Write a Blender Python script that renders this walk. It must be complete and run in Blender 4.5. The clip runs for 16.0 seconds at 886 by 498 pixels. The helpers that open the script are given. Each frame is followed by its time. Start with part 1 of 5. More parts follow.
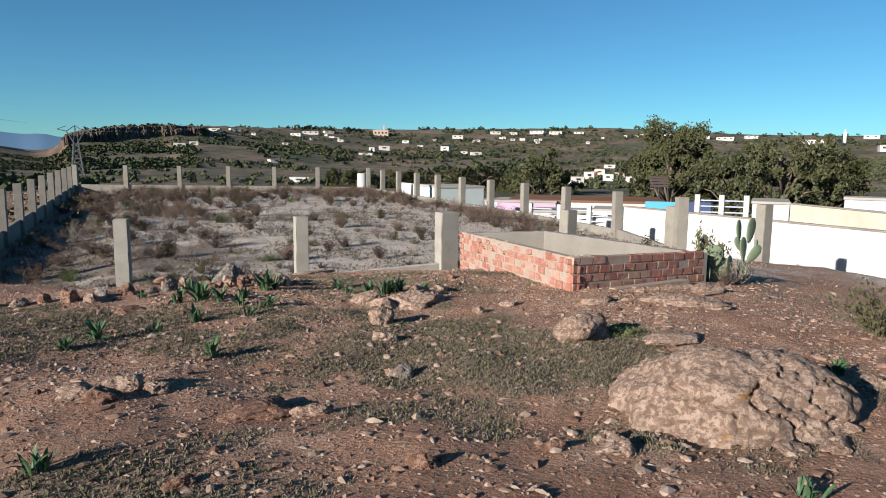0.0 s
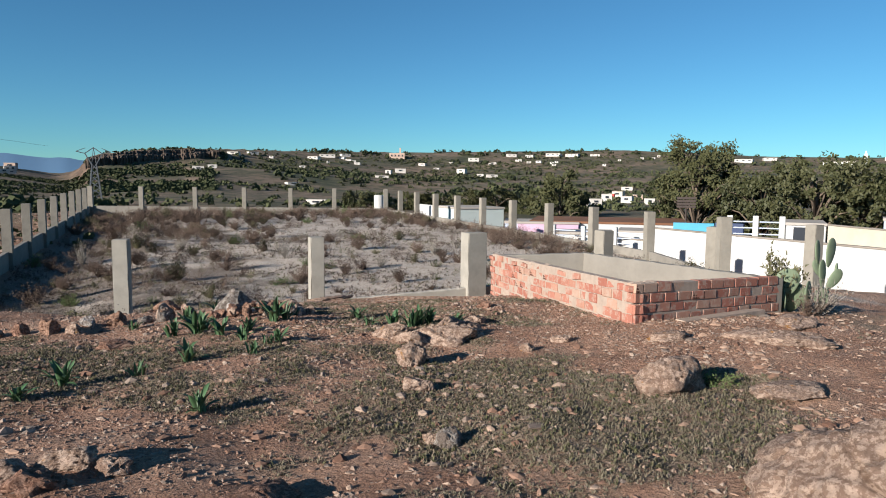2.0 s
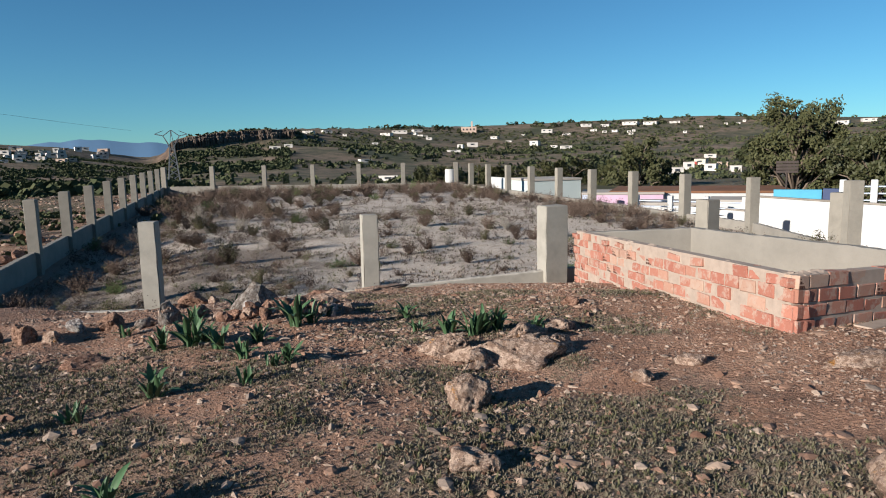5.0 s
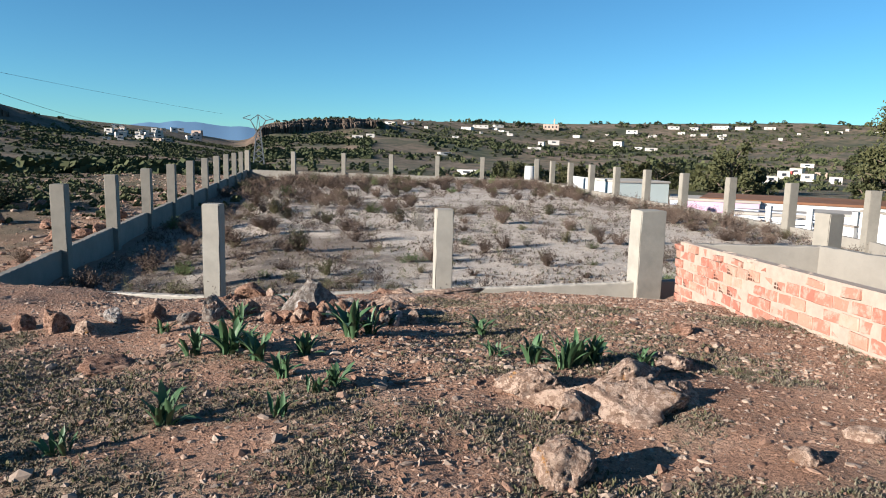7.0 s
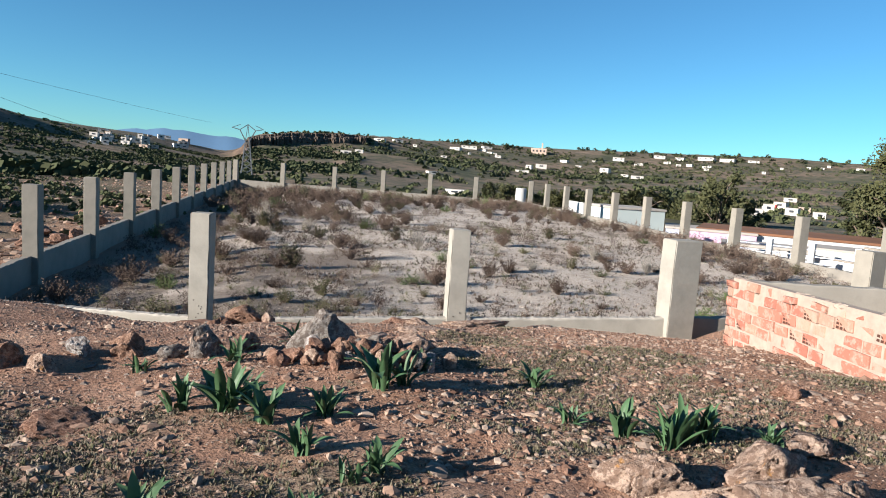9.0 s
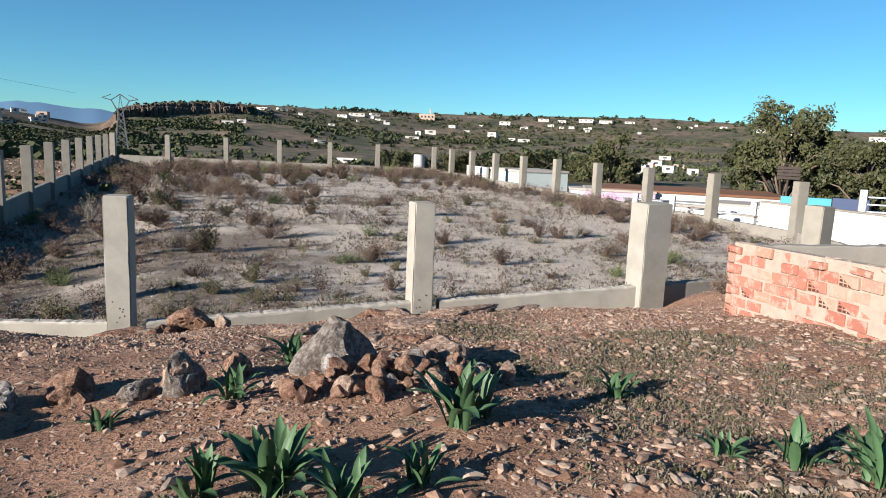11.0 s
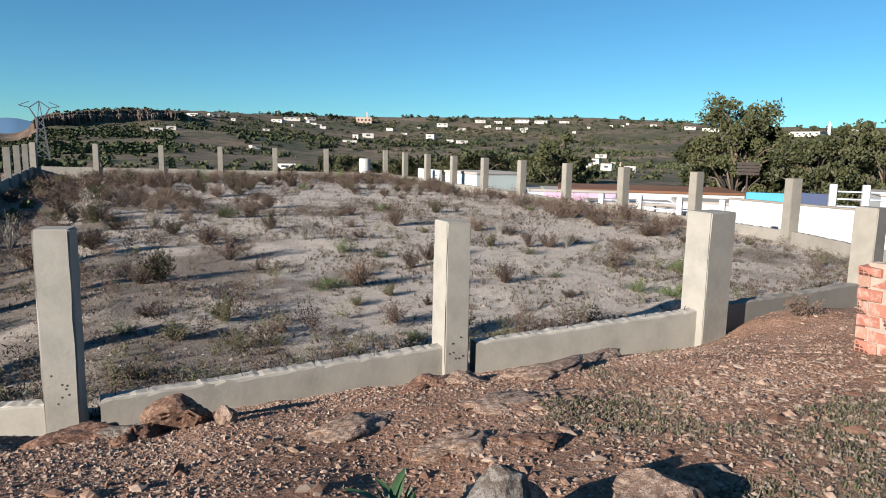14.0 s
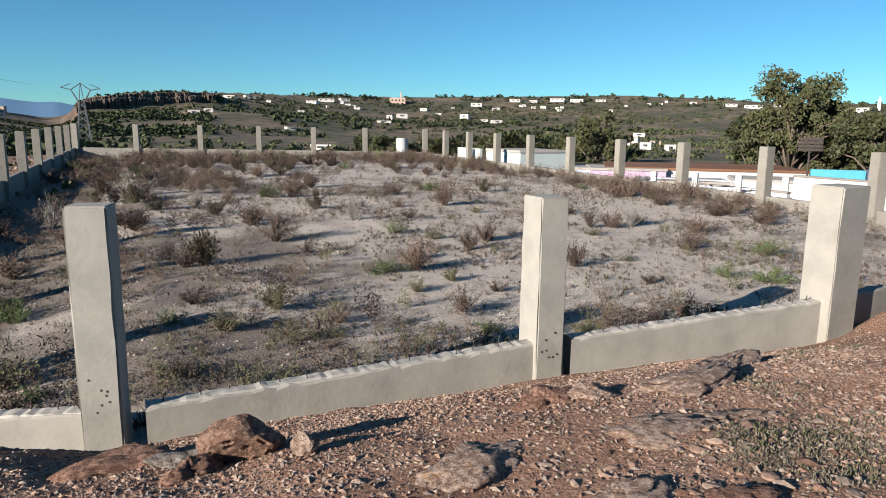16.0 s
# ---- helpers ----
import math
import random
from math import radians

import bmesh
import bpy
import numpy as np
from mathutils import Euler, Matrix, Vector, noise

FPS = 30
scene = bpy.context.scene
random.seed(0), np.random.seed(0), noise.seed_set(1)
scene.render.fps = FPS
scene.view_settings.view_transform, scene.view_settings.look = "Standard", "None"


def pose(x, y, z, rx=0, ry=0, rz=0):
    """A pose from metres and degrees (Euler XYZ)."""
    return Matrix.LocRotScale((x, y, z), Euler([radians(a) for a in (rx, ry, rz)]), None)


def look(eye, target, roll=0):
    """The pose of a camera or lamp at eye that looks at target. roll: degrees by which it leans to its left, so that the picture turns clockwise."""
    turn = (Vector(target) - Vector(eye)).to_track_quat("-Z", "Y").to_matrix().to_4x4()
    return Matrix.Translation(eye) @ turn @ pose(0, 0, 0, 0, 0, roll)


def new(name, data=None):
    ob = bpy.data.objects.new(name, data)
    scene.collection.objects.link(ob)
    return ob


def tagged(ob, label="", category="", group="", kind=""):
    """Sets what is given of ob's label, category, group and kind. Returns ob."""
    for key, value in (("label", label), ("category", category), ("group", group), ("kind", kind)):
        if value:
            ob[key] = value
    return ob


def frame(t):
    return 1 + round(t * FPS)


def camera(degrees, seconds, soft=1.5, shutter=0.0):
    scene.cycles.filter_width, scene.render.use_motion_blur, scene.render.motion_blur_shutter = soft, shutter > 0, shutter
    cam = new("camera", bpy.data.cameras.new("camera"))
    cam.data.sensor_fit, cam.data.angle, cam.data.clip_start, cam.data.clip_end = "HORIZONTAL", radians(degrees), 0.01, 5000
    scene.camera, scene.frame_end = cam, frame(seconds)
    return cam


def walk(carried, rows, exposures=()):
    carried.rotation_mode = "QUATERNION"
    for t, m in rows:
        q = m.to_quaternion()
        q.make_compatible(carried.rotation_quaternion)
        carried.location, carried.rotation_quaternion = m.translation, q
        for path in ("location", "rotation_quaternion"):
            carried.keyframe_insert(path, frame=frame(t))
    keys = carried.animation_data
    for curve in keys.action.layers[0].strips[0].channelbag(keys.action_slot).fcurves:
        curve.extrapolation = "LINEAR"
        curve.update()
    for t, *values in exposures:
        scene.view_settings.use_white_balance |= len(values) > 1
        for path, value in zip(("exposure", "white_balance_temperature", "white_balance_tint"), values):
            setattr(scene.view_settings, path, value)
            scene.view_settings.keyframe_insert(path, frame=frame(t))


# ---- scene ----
# ---- camera ----
cam = camera(67.4, 16.0, soft=1.0)
# seconds, x, y, z, heading to the left of +y, pitch up, lean
PATH = [
    (0.0, -1.317, -4.773, 2.886, -24.55, -7.60, 0.57),
    (0.5, -1.268, -4.472, 2.858, -21.05, -8.06, -1.71),
    (1.0, -1.192, -4.091, 2.824, -20.82, -7.91, -0.45),
    (1.5, -1.121, -3.715, 2.770, -24.09, -7.17, 1.33),
    (2.0, -1.024, -3.534, 2.740, -23.18, -5.68, 0.49),
    (2.5, -0.937, -3.297, 2.744, -25.25, -7.74, 1.75),
    (3.0, -0.861, -2.987, 2.722, -30.37, -8.21, 0.18),
    (3.5, -0.633, -2.544, 2.665, -24.38, -6.38, 0.88),
    (4.0, -0.527, -2.295, 2.611, -22.92, -2.88, 2.67),
    (4.5, -0.270, -1.854, 2.602, -20.96, -5.68, -0.60),
    (5.0, -0.213, -1.680, 2.592, -16.77, -7.85, -1.20),
    (7.5, -0.001, -0.325, 2.505, -8.74, -8.37, 0.62),
    (8.0, 0.000, 0.000, 2.475, -5.08, -7.35, -2.50),
    (8.5, -0.113, 0.222, 2.456, -8.76, -6.74, 1.28),
    (11.0, -0.946, 1.752, 2.358, -21.16, -8.86, 2.39),
    (11.5, -1.020, 2.108, 2.363, -24.85, -8.91, 1.86),
    (12.0, -1.017, 2.479, 2.339, -22.91, -8.15, 0.45),
    (12.5, -1.090, 2.811, 2.285, -21.31, -7.76, 2.35),
    (13.0, -1.136, 3.200, 2.281, -24.33, -6.84, 2.80),
    (13.5, -1.173, 3.532, 2.270, -22.78, -7.13, 3.10),
    (14.0, -1.228, 3.846, 2.341, -26.33, -8.50, 1.13),
    (14.5, -1.211, 4.115, 2.249, -24.77, -7.01, -0.33),
    (15.0, -1.205, 4.348, 2.234, -22.36, -9.33, 0.05),
    (15.5, -1.250, 4.555, 2.219, -23.15, -8.80, 2.99),
    (16.0, -1.264, 4.950, 2.184, -23.44, -10.20, 0.67),
]


def carried_pose(x, y, z, yaw, pitch, lean):
    base = pose(x, y, z, 90 + pitch, 0, yaw)
    return base @ pose(0, 0, 0, 0, 0, lean)


EXPOSURES = [(0.0, 0.92), (2.0, 0.95), (3.0, 0.78), (4.0, 0.78), (5.0, 0.86), (7.5, 1.36), (8.5, 1.36), (11.0, 1.24), (11.5, 1.14), (12.5, 1.1), (16.0, 1.12)]
walk(cam, [(t, carried_pose(*row)) for t, *row in PATH], [(t, s, 6500, 10) for t, s in EXPOSURES])

# ---- world, sun ----
SUN_AZ, SUN_EL = radians(251.0), radians(17.0)
world = bpy.data.worlds.new("sky")
scene.world = world
world.use_nodes = True
wn = world.node_tree
sky = wn.nodes.new("ShaderNodeTexSky")
sky.sky_type = "NISHITA"
sky.sun_disc = False
sky.sun_elevation, sky.sun_rotation = SUN_EL, SUN_AZ
sky.air_density, sky.dust_density, sky.ozone_density = 1.0, 0.0, 4.0
sky.altitude = 1500
clear = wn.nodes.new("ShaderNodeMix")
clear.data_type, clear.blend_type = "RGBA", "MULTIPLY"
clear.inputs[0].default_value, clear.inputs[7].default_value = 1.0, (0.58, 1.0, 1.06, 1)
wn.links.new(sky.outputs[0], clear.inputs[6])
wn.links.new(clear.outputs[2], wn.nodes["Background"].inputs[0])
wn.nodes["Background"].inputs[1].default_value = 0.055
sun = new("sun", bpy.data.lights.new("sun", "SUN"))
sun.data.energy, sun.data.angle, sun.data.color = 5.0, radians(0.53), (1.0, 0.93, 0.84)
toward = Vector((math.sin(SUN_AZ) * math.cos(SUN_EL), math.cos(SUN_AZ) * math.cos(SUN_EL), math.sin(SUN_EL)))
sun.matrix_world = look(toward * 50, (0, 0, 0))

# ---- materials ----


def mat(name, rough=0.9):
    m = bpy.data.materials.new(name)
    m.use_nodes = True
    m.node_tree.nodes["Principled BSDF"].inputs["Roughness"].default_value = rough
    m.node_tree.nodes["Principled BSDF"].inputs["Specular IOR Level"].default_value = 0.25
    return m


class Shader:
    """Small node builder: textures in object space, ramps, mixes and bump."""

    def __init__(self, name, rough=0.9, metal=0.0):
        self.m = mat(name, rough)
        self.t = self.m.node_tree
        self.p = self.t.nodes["Principled BSDF"]
        self.p.inputs["Metallic"].default_value = metal
        self.xyz = self.t.nodes.new("ShaderNodeTexCoord").outputs["Object"]
        self.height = None

    def link(self, a, b):
        self.t.links.new(a, b)

    def noise(self, scale, detail=4.0, rough=0.6, offset=0.0):
        n = self.t.nodes.new("ShaderNodeTexNoise")
        n.inputs["Scale"].default_value, n.inputs["Detail"].default_value, n.inputs["Roughness"].default_value = scale, detail, rough
        mp = self.t.nodes.new("ShaderNodeMapping")
        mp.inputs["Location"].default_value = (offset, offset * 1.7, offset * 0.6)
        self.link(self.xyz, mp.inputs[0])
        self.link(mp.outputs[0], n.inputs["Vector"])
        return n.outputs["Fac"]

    def cells(self, scale, feature="F1"):
        n = self.t.nodes.new("ShaderNodeTexVoronoi")
        n.feature = feature
        n.inputs["Scale"].default_value = scale
        self.link(self.xyz, n.inputs["Vector"])
        return n.outputs["Distance"], n.outputs["Color"] if feature == "F1" else None

    def ramp(self, fac, *stops):
        r = self.t.nodes.new("ShaderNodeValToRGB")
        while len(r.color_ramp.elements) < len(stops):
            r.color_ramp.elements.new(0.5)
        for e, (at, c) in zip(r.color_ramp.elements, stops):
            e.position, e.color = at, (*c, 1) if not isinstance(c, (int, float)) else (c, c, c, 1)
        self.link(fac, r.inputs[0])
        return r.outputs[0]

    def mix(self, fac, a, b, kind="MIX"):
        n = self.t.nodes.new("ShaderNodeMix")
        n.data_type, n.blend_type = "RGBA", kind
        for socket, v in ((n.inputs[0], fac), (n.inputs[6], a), (n.inputs[7], b)):
            if isinstance(v, bpy.types.NodeSocket):
                self.link(v, socket)
            elif isinstance(v, (int, float)):
                socket.default_value = v
            else:
                socket.default_value = (*v, 1)
        return n.outputs[2]

    def attr(self, name):
        n = self.t.nodes.new("ShaderNodeAttribute")
        n.attribute_name = name
        return n.outputs["Fac"]

    def piece(self):
        return self.t.nodes.new("ShaderNodeObjectInfo").outputs["Random"]

    def shift_by_piece(self):
        """Moves the texture space by each object's own random number, so that alike pieces differ."""
        far = self.t.nodes.new("ShaderNodeVectorMath")
        far.operation = "SCALE"
        far.inputs[0].default_value = (37.0, 91.0, 53.0)
        self.link(self.piece(), far.inputs["Scale"])
        add = self.t.nodes.new("ShaderNodeVectorMath")
        self.link(self.xyz, add.inputs[0])
        self.link(far.outputs[0], add.inputs[1])
        self.xyz = add.outputs[0]

    def island(self):
        return self.t.nodes.new("ShaderNodeNewGeometry").outputs["Random Per Island"]

    def colour(self, c):
        self.link(self.mix(1.0, c, (0.78, 0.78, 0.78), "MULTIPLY"), self.p.inputs["Base Color"])
        return self

    def bump(self, h, strength=0.5, distance=0.01):
        b = self.t.nodes.new("ShaderNodeBump")
        b.inputs["Strength"].default_value, b.inputs["Distance"].default_value = strength, distance
        self.link(h, b.inputs["Height"])
        if self.height is not None:
            self.link(self.height, b.inputs["Normal"])
        self.height = b.outputs[0]
        self.link(self.height, self.p.inputs["Normal"])
        return self


def plain(name, colour, rough=0.8, vary=0.15, scale=6.0, bump=0.25, metal=0.0, piece=False, bumpd=0.006):
    s = Shader(name, rough, metal)
    dark = tuple(c * (1 - vary) for c in colour)
    light = tuple(min(1, c * (1 + vary)) for c in colour)
    c = s.ramp(s.noise(scale, 6), (0.3, dark), (0.7, light))
    c = s.mix(0.5, c, s.ramp(s.noise(scale * 0.17, 3, offset=3), (0.3, dark), (0.7, light)))
    if piece:
        c = s.mix(0.5, c, s.ramp(s.piece(), (0.0, dark), (1.0, light)))
    s.colour(c)
    if bump:
        s.bump(s.noise(scale * 8, 5), bump, bumpd)
    return s.m


def ground_material():
    s = Shader("ground_soil", 0.95)
    big, mid, fine, grit = s.noise(0.35, 4), s.noise(1.7, 6, offset=5), s.noise(14, 6, offset=2), s.noise(70, 4, offset=9)
    red = s.ramp(mid, (0.3, (0.29, 0.165, 0.11)), (0.52, (0.45, 0.27, 0.187)), (0.72, (0.55, 0.375, 0.275)))
    weedy = s.ramp(fine, (0.32, (0.18, 0.14, 0.098)), (0.55, (0.33, 0.255, 0.188)), (0.75, (0.48, 0.39, 0.305)))
    near = s.mix(s.attr("weed"), red, weedy)
    grey = s.ramp(s.cells(38)[0], (0.1, (0.45, 0.35, 0.285)), (0.5, (0.24, 0.16, 0.117)))
    near = s.mix(s.ramp(s.noise(5, 5, 0.7, 31), (0.52, 0), (0.66, 0.8)), near, grey)
    near = s.mix(0.55, near, s.ramp(grit, (0.3, (0.2, 0.15, 0.12)), (0.7, (0.75, 0.7, 0.66))), "OVERLAY")
    sand = s.ramp(s.noise(22, 7, 0.75, 2), (0.32, (0.30, 0.245, 0.20)), (0.46, (0.60, 0.51, 0.43)), (0.7, (0.75, 0.66, 0.575)))
    crust = s.ramp(s.noise(13, 7, 0.75, 4), (0.3, (0.125, 0.095, 0.074)), (0.7, (0.29, 0.23, 0.185)))
    lot = s.mix(s.attr("crust"), sand, crust)
    lot = s.mix(s.ramp(s.noise(3.2, 8, 0.78, 13), (0.52, 0), (0.62, 0.55)), lot, crust)
    scrub = s.ramp(s.noise(0.022, 7, 0.62, 3), (0.36, (0.08, 0.085, 0.045)), (0.46, (0.15, 0.125, 0.08)), (0.55, (0.23, 0.165, 0.115)), (0.68, (0.30, 0.215, 0.155)))
    spots = s.ramp(s.noise(0.16, 5, 0.65, 8), (0.42, 0), (0.56, 1))
    far = s.mix(spots, s.mix(0.65, scrub, (0.035, 0.045, 0.022)), scrub)
    c = s.mix(s.attr("lot"), near, lot)
    c = s.mix(s.attr("far"), c, far)
    c = s.mix(s.attr("cliff"), c, s.ramp(s.noise(0.09, 6, 0.7, 2), (0.35, (0.05, 0.035, 0.027)), (0.65, (0.21, 0.14, 0.10))))
    s.colour(c)
    s.bump(s.noise(45, 6, 0.75, 7), 0.9, 0.03).bump(s.cells(30)[0], 0.7, 0.02).bump(s.cells(85)[0], 0.6, 0.008)
    return s.m


def rock_material(name, base, lichen=0.0, dark=0.35):
    s = Shader(name, 0.92)
    lo, hi = tuple(c * dark for c in base), tuple(min(1, c * 1.35) for c in base)
    c = s.ramp(s.noise(5, 7, 0.65), (0.3, lo), (0.5, base), (0.72, hi))
    c = s.mix(0.35, c, s.ramp(s.piece(), (0, (base[0] * 0.55, base[1] * 0.5, base[2] * 0.5)), (1, (base[0] * 1.3, base[1] * 1.35, base[2] * 1.4))))
    crusts = s.ramp(s.noise(17, 8, 0.75, 9), (0.46, 0), (0.51, 0.9))
    c = s.mix(crusts, c, (base[0] * 1.2, base[1] * 1.22, base[2] * 1.24))
    c = s.mix(s.ramp(s.noise(26, 8, 0.75, 4), (0.47, 0), (0.52, 0.85)), c, (base[0] * 0.5, base[1] * 0.43, base[2] * 0.4))
    if lichen:
        c = s.mix(s.ramp(s.noise(4.2, 6, 0.7, 17), (0.66 - lichen, 0), (0.71 - lichen, 0.9)), c, (0.42, 0.19, 0.035))
    s.colour(c)
    s.bump(s.noise(9, 8, 0.7), 0.8, 0.03).bump(s.noise(27, 6, 0.75, 3), 0.9, 0.025).bump(s.noise(70, 5, 0.7), 0.6, 0.006)
    return s.m


def concrete_material(name, base, scale=3.0):
    s = Shader(name, 0.88)
    c = s.ramp(s.noise(scale, 6, 0.65), (0.3, tuple(x * 0.76 for x in base)), (0.55, base), (0.75, tuple(x * 1.14 for x in base)))
    c = s.mix(s.ramp(s.noise(scale * 0.5, 7, 0.75, 11), (0.55, 0), (0.68, 0.5)), c, tuple(x * 0.6 for x in base))
    c = s.mix(s.ramp(s.noise(120, 3, 0.6, 3), (0.6, 0), (0.7, 0.3)), c, tuple(x * 0.55 for x in base))
    c = s.mix(0.22, c, s.ramp(s.piece(), (0, tuple(x * 0.7 for x in base)), (1, tuple(x * 1.25 for x in base))))
    s.colour(c)
    s.bump(s.noise(30, 6, 0.7), 0.35, 0.006).bump(s.noise(4, 4), 0.3, 0.02)
    return s.m


def leaf_material(name, a, b, rough=0.6):
    s = Shader(name, rough)
    c = s.mix(s.island(), a, b)
    c = s.mix(0.4, c, s.ramp(s.piece(), (0, tuple(x * 0.7 for x in a)), (1, tuple(x * 1.25 for x in b))))
    s.colour(c)
    s.p.inputs["Subsurface Weight"].default_value = 0.0
    return s.m


def brick_material(name, a, b):
    s = Shader(name, 0.9)
    s.shift_by_piece()
    c = s.ramp(s.piece(), (0, a), (0.5, b), (0.72, (0.46, 0.25, 0.18)), (0.86, (0.48, 0.33, 0.25)), (1, (0.32, 0.125, 0.085)))
    c = s.mix(s.ramp(s.noise(9, 7, 0.75), (0.5, 0), (0.58, 0.75)), c, (0.46, 0.34, 0.275))
    c = s.mix(s.ramp(s.noise(40, 5, 0.7, 4), (0.55, 0), (0.7, 0.4)), c, (0.2, 0.08, 0.05))
    s.colour(c)
    s.bump(s.noise(50, 6, 0.7), 0.5, 0.005)
    return s.m


M_GROUND = ground_material()
M_ROCK_TAN = rock_material("lichened_tan_rock", (0.45, 0.325, 0.25), 0.03)
M_ROCK_RED = rock_material("red_rock", (0.32, 0.185, 0.13))
M_ROCK_ORANGE = rock_material("orange_rock", (0.33, 0.2, 0.14))
M_ROCK_GREY = rock_material("grey_rock", (0.28, 0.245, 0.215))
M_ROCK_WHITE = rock_material("white_rock", (0.4, 0.365, 0.34), 0, 0.5)
M_POST = concrete_material("post_concrete", (0.29, 0.265, 0.225))
M_POST_PALE = concrete_material("pale_post_concrete", (0.37, 0.345, 0.30))
M_CEMENT = concrete_material("cement_render", (0.29, 0.265, 0.23), 1.6)
M_ROUGH = concrete_material("rough_mortar", (0.48, 0.44, 0.385), 14)
M_BRICK = brick_material("clay_brick", (0.44, 0.19, 0.135), (0.37, 0.14, 0.1))
M_MORTAR = concrete_material("mortar", (0.45, 0.355, 0.29), 9)
M_HOLE_SHADE = plain("brick_hole_shade", (0.09, 0.04, 0.028), 0.95)
M_STEEL = plain("rusty_steel", (0.06, 0.045, 0.04), 0.7, 0.3, 30)
M_WHITE = plain("white_paint", (0.56, 0.56, 0.55), 0.85, 0.06, 1.2)
M_CREAM = plain("cream_paint", (0.62, 0.57, 0.46), 0.88, 0.2, 1.1)
M_PALEGREEN = plain("pale_green_paint", (0.52, 0.58, 0.56), 0.85, 0.06, 0.8)
M_PINK = plain("pink_paint", (0.62, 0.42, 0.55), 0.85, 0.1, 1)
M_LILAC = plain("pale_blue_paint", (0.5, 0.56, 0.68), 0.85, 0.1, 1)
M_BLUE = plain("pool_blue_paint", (0.09, 0.38, 0.55), 0.6, 0.15, 1.5)
M_DBLUE = plain("dark_blue_paint", (0.03, 0.05, 0.12), 0.5, 0.2, 1.5)
M_RED = plain("red_paint", (0.5, 0.06, 0.05), 0.6, 0.1)
M_HOUSE = plain("house_whitewash", (0.64, 0.60, 0.56), 0.9, 0.15, 0.5, 0, piece=True)
M_OCHRE = plain("ochre_wall", (0.57, 0.42, 0.34), 0.9, 0.15, 0.4, 0, piece=True)
M_WINDOW = plain("window_dark", (0.035, 0.04, 0.05), 0.3, 0.2, 1, 0)
M_ROOF = plain("flat_roof", (0.42, 0.38, 0.34), 0.95, 0.2, 0.6, 0)
M_REDROOF = plain("red_earth_roof", (0.22, 0.105, 0.06), 0.95, 0.25, 1)
M_BARK = plain("bark", (0.17, 0.13, 0.10), 0.95, 0.35, 8, 0.6)
M_TWIG = plain("dry_twig", (0.15, 0.105, 0.085), 0.95, 0.3, 20, 0)
M_GALV = plain("galvanised_steel", (0.22, 0.23, 0.24), 0.6, 0.15, 5, 0, 0.4)
M_LEAF_TREE = leaf_material("tree_leaf", (0.034, 0.044, 0.017), (0.10, 0.098, 0.043))
M_LEAF_DRY = leaf_material("dry_shrub_leaf", (0.075, 0.05, 0.038), (0.17, 0.12, 0.092), 0.9)
M_LEAF_OLIVE = leaf_material("olive_shrub_leaf", (0.055, 0.058, 0.027), (0.14, 0.13, 0.065), 0.85)
M_LEAF_GREEN = leaf_material("green_weed_leaf", (0.06, 0.10, 0.03), (0.13, 0.17, 0.06), 0.75)
M_LEAF_PALE = leaf_material("silvery_shrub_leaf", (0.22, 0.19, 0.16), (0.34, 0.31, 0.27), 0.9)
M_SQUILL = plain("squill_leaf", (0.07, 0.135, 0.062), 0.5, 0.35, 9, 0.1, piece=True)
M_CACTUS = plain("cactus_skin", (0.20, 0.25, 0.16), 0.6, 0.25, 9, 0.3)
M_SCRUB = leaf_material("far_scrub_leaf", (0.035, 0.05, 0.02), (0.105, 0.11, 0.05), 0.9)
# blue of the air's haze, put into the mountains' own colour
M_HAZE = plain("haze_tinted_range", (0.15, 0.29, 0.46), 1.0, 0.1, 0.002, 0)

# ---- helpers for building ----


def mesh_of(name, bm, material, smooth=False):
    me = bpy.data.meshes.new(name)
    bm.to_mesh(me)
    bm.free()
    me.materials.append(material)
    if smooth:
        me.shade_smooth()
    return me


def raw_mesh(name, verts, faces, material, smooth=False):
    me = bpy.data.meshes.new(name)
    me.from_pydata(verts, [], faces)
    me.materials.append(material)
    if smooth:
        me.shade_smooth()
    return me


def part(name, data, parent, label="", m=None):
    """One mesh as a child of a thing or of a part; m is its pose in the parent's space."""
    ob = new(name, data)
    ob.parent = parent
    if m is not None:
        ob.matrix_basis = m
    if label:
        tagged(ob, label)
    return ob


def thing(name, at, label, category, group="", turn=0.0, kind=""):
    e = new(name)
    e.empty_display_size = 0.2
    e.matrix_basis = pose(*at, 0, 0, turn)
    return tagged(e, label, category, group, kind)


def box_bm(sx, sy, sz, bevel=0.0, segments=1, at=(0, 0, 0), bm=None):
    """A box standing on z = at[2], centred in x and y."""
    own = bm or bmesh.new()
    made = bmesh.ops.create_cube(own, size=1)["verts"]
    for v in made:
        v.co = Vector((v.co.x * sx + at[0], v.co.y * sy + at[1], (v.co.z + 0.5) * sz + at[2]))
    if bevel:
        edges = list({e for v in made for e in v.link_edges})
        bmesh.ops.bevel(own, geom=edges, offset=bevel, segments=segments, affect="EDGES")
    return own


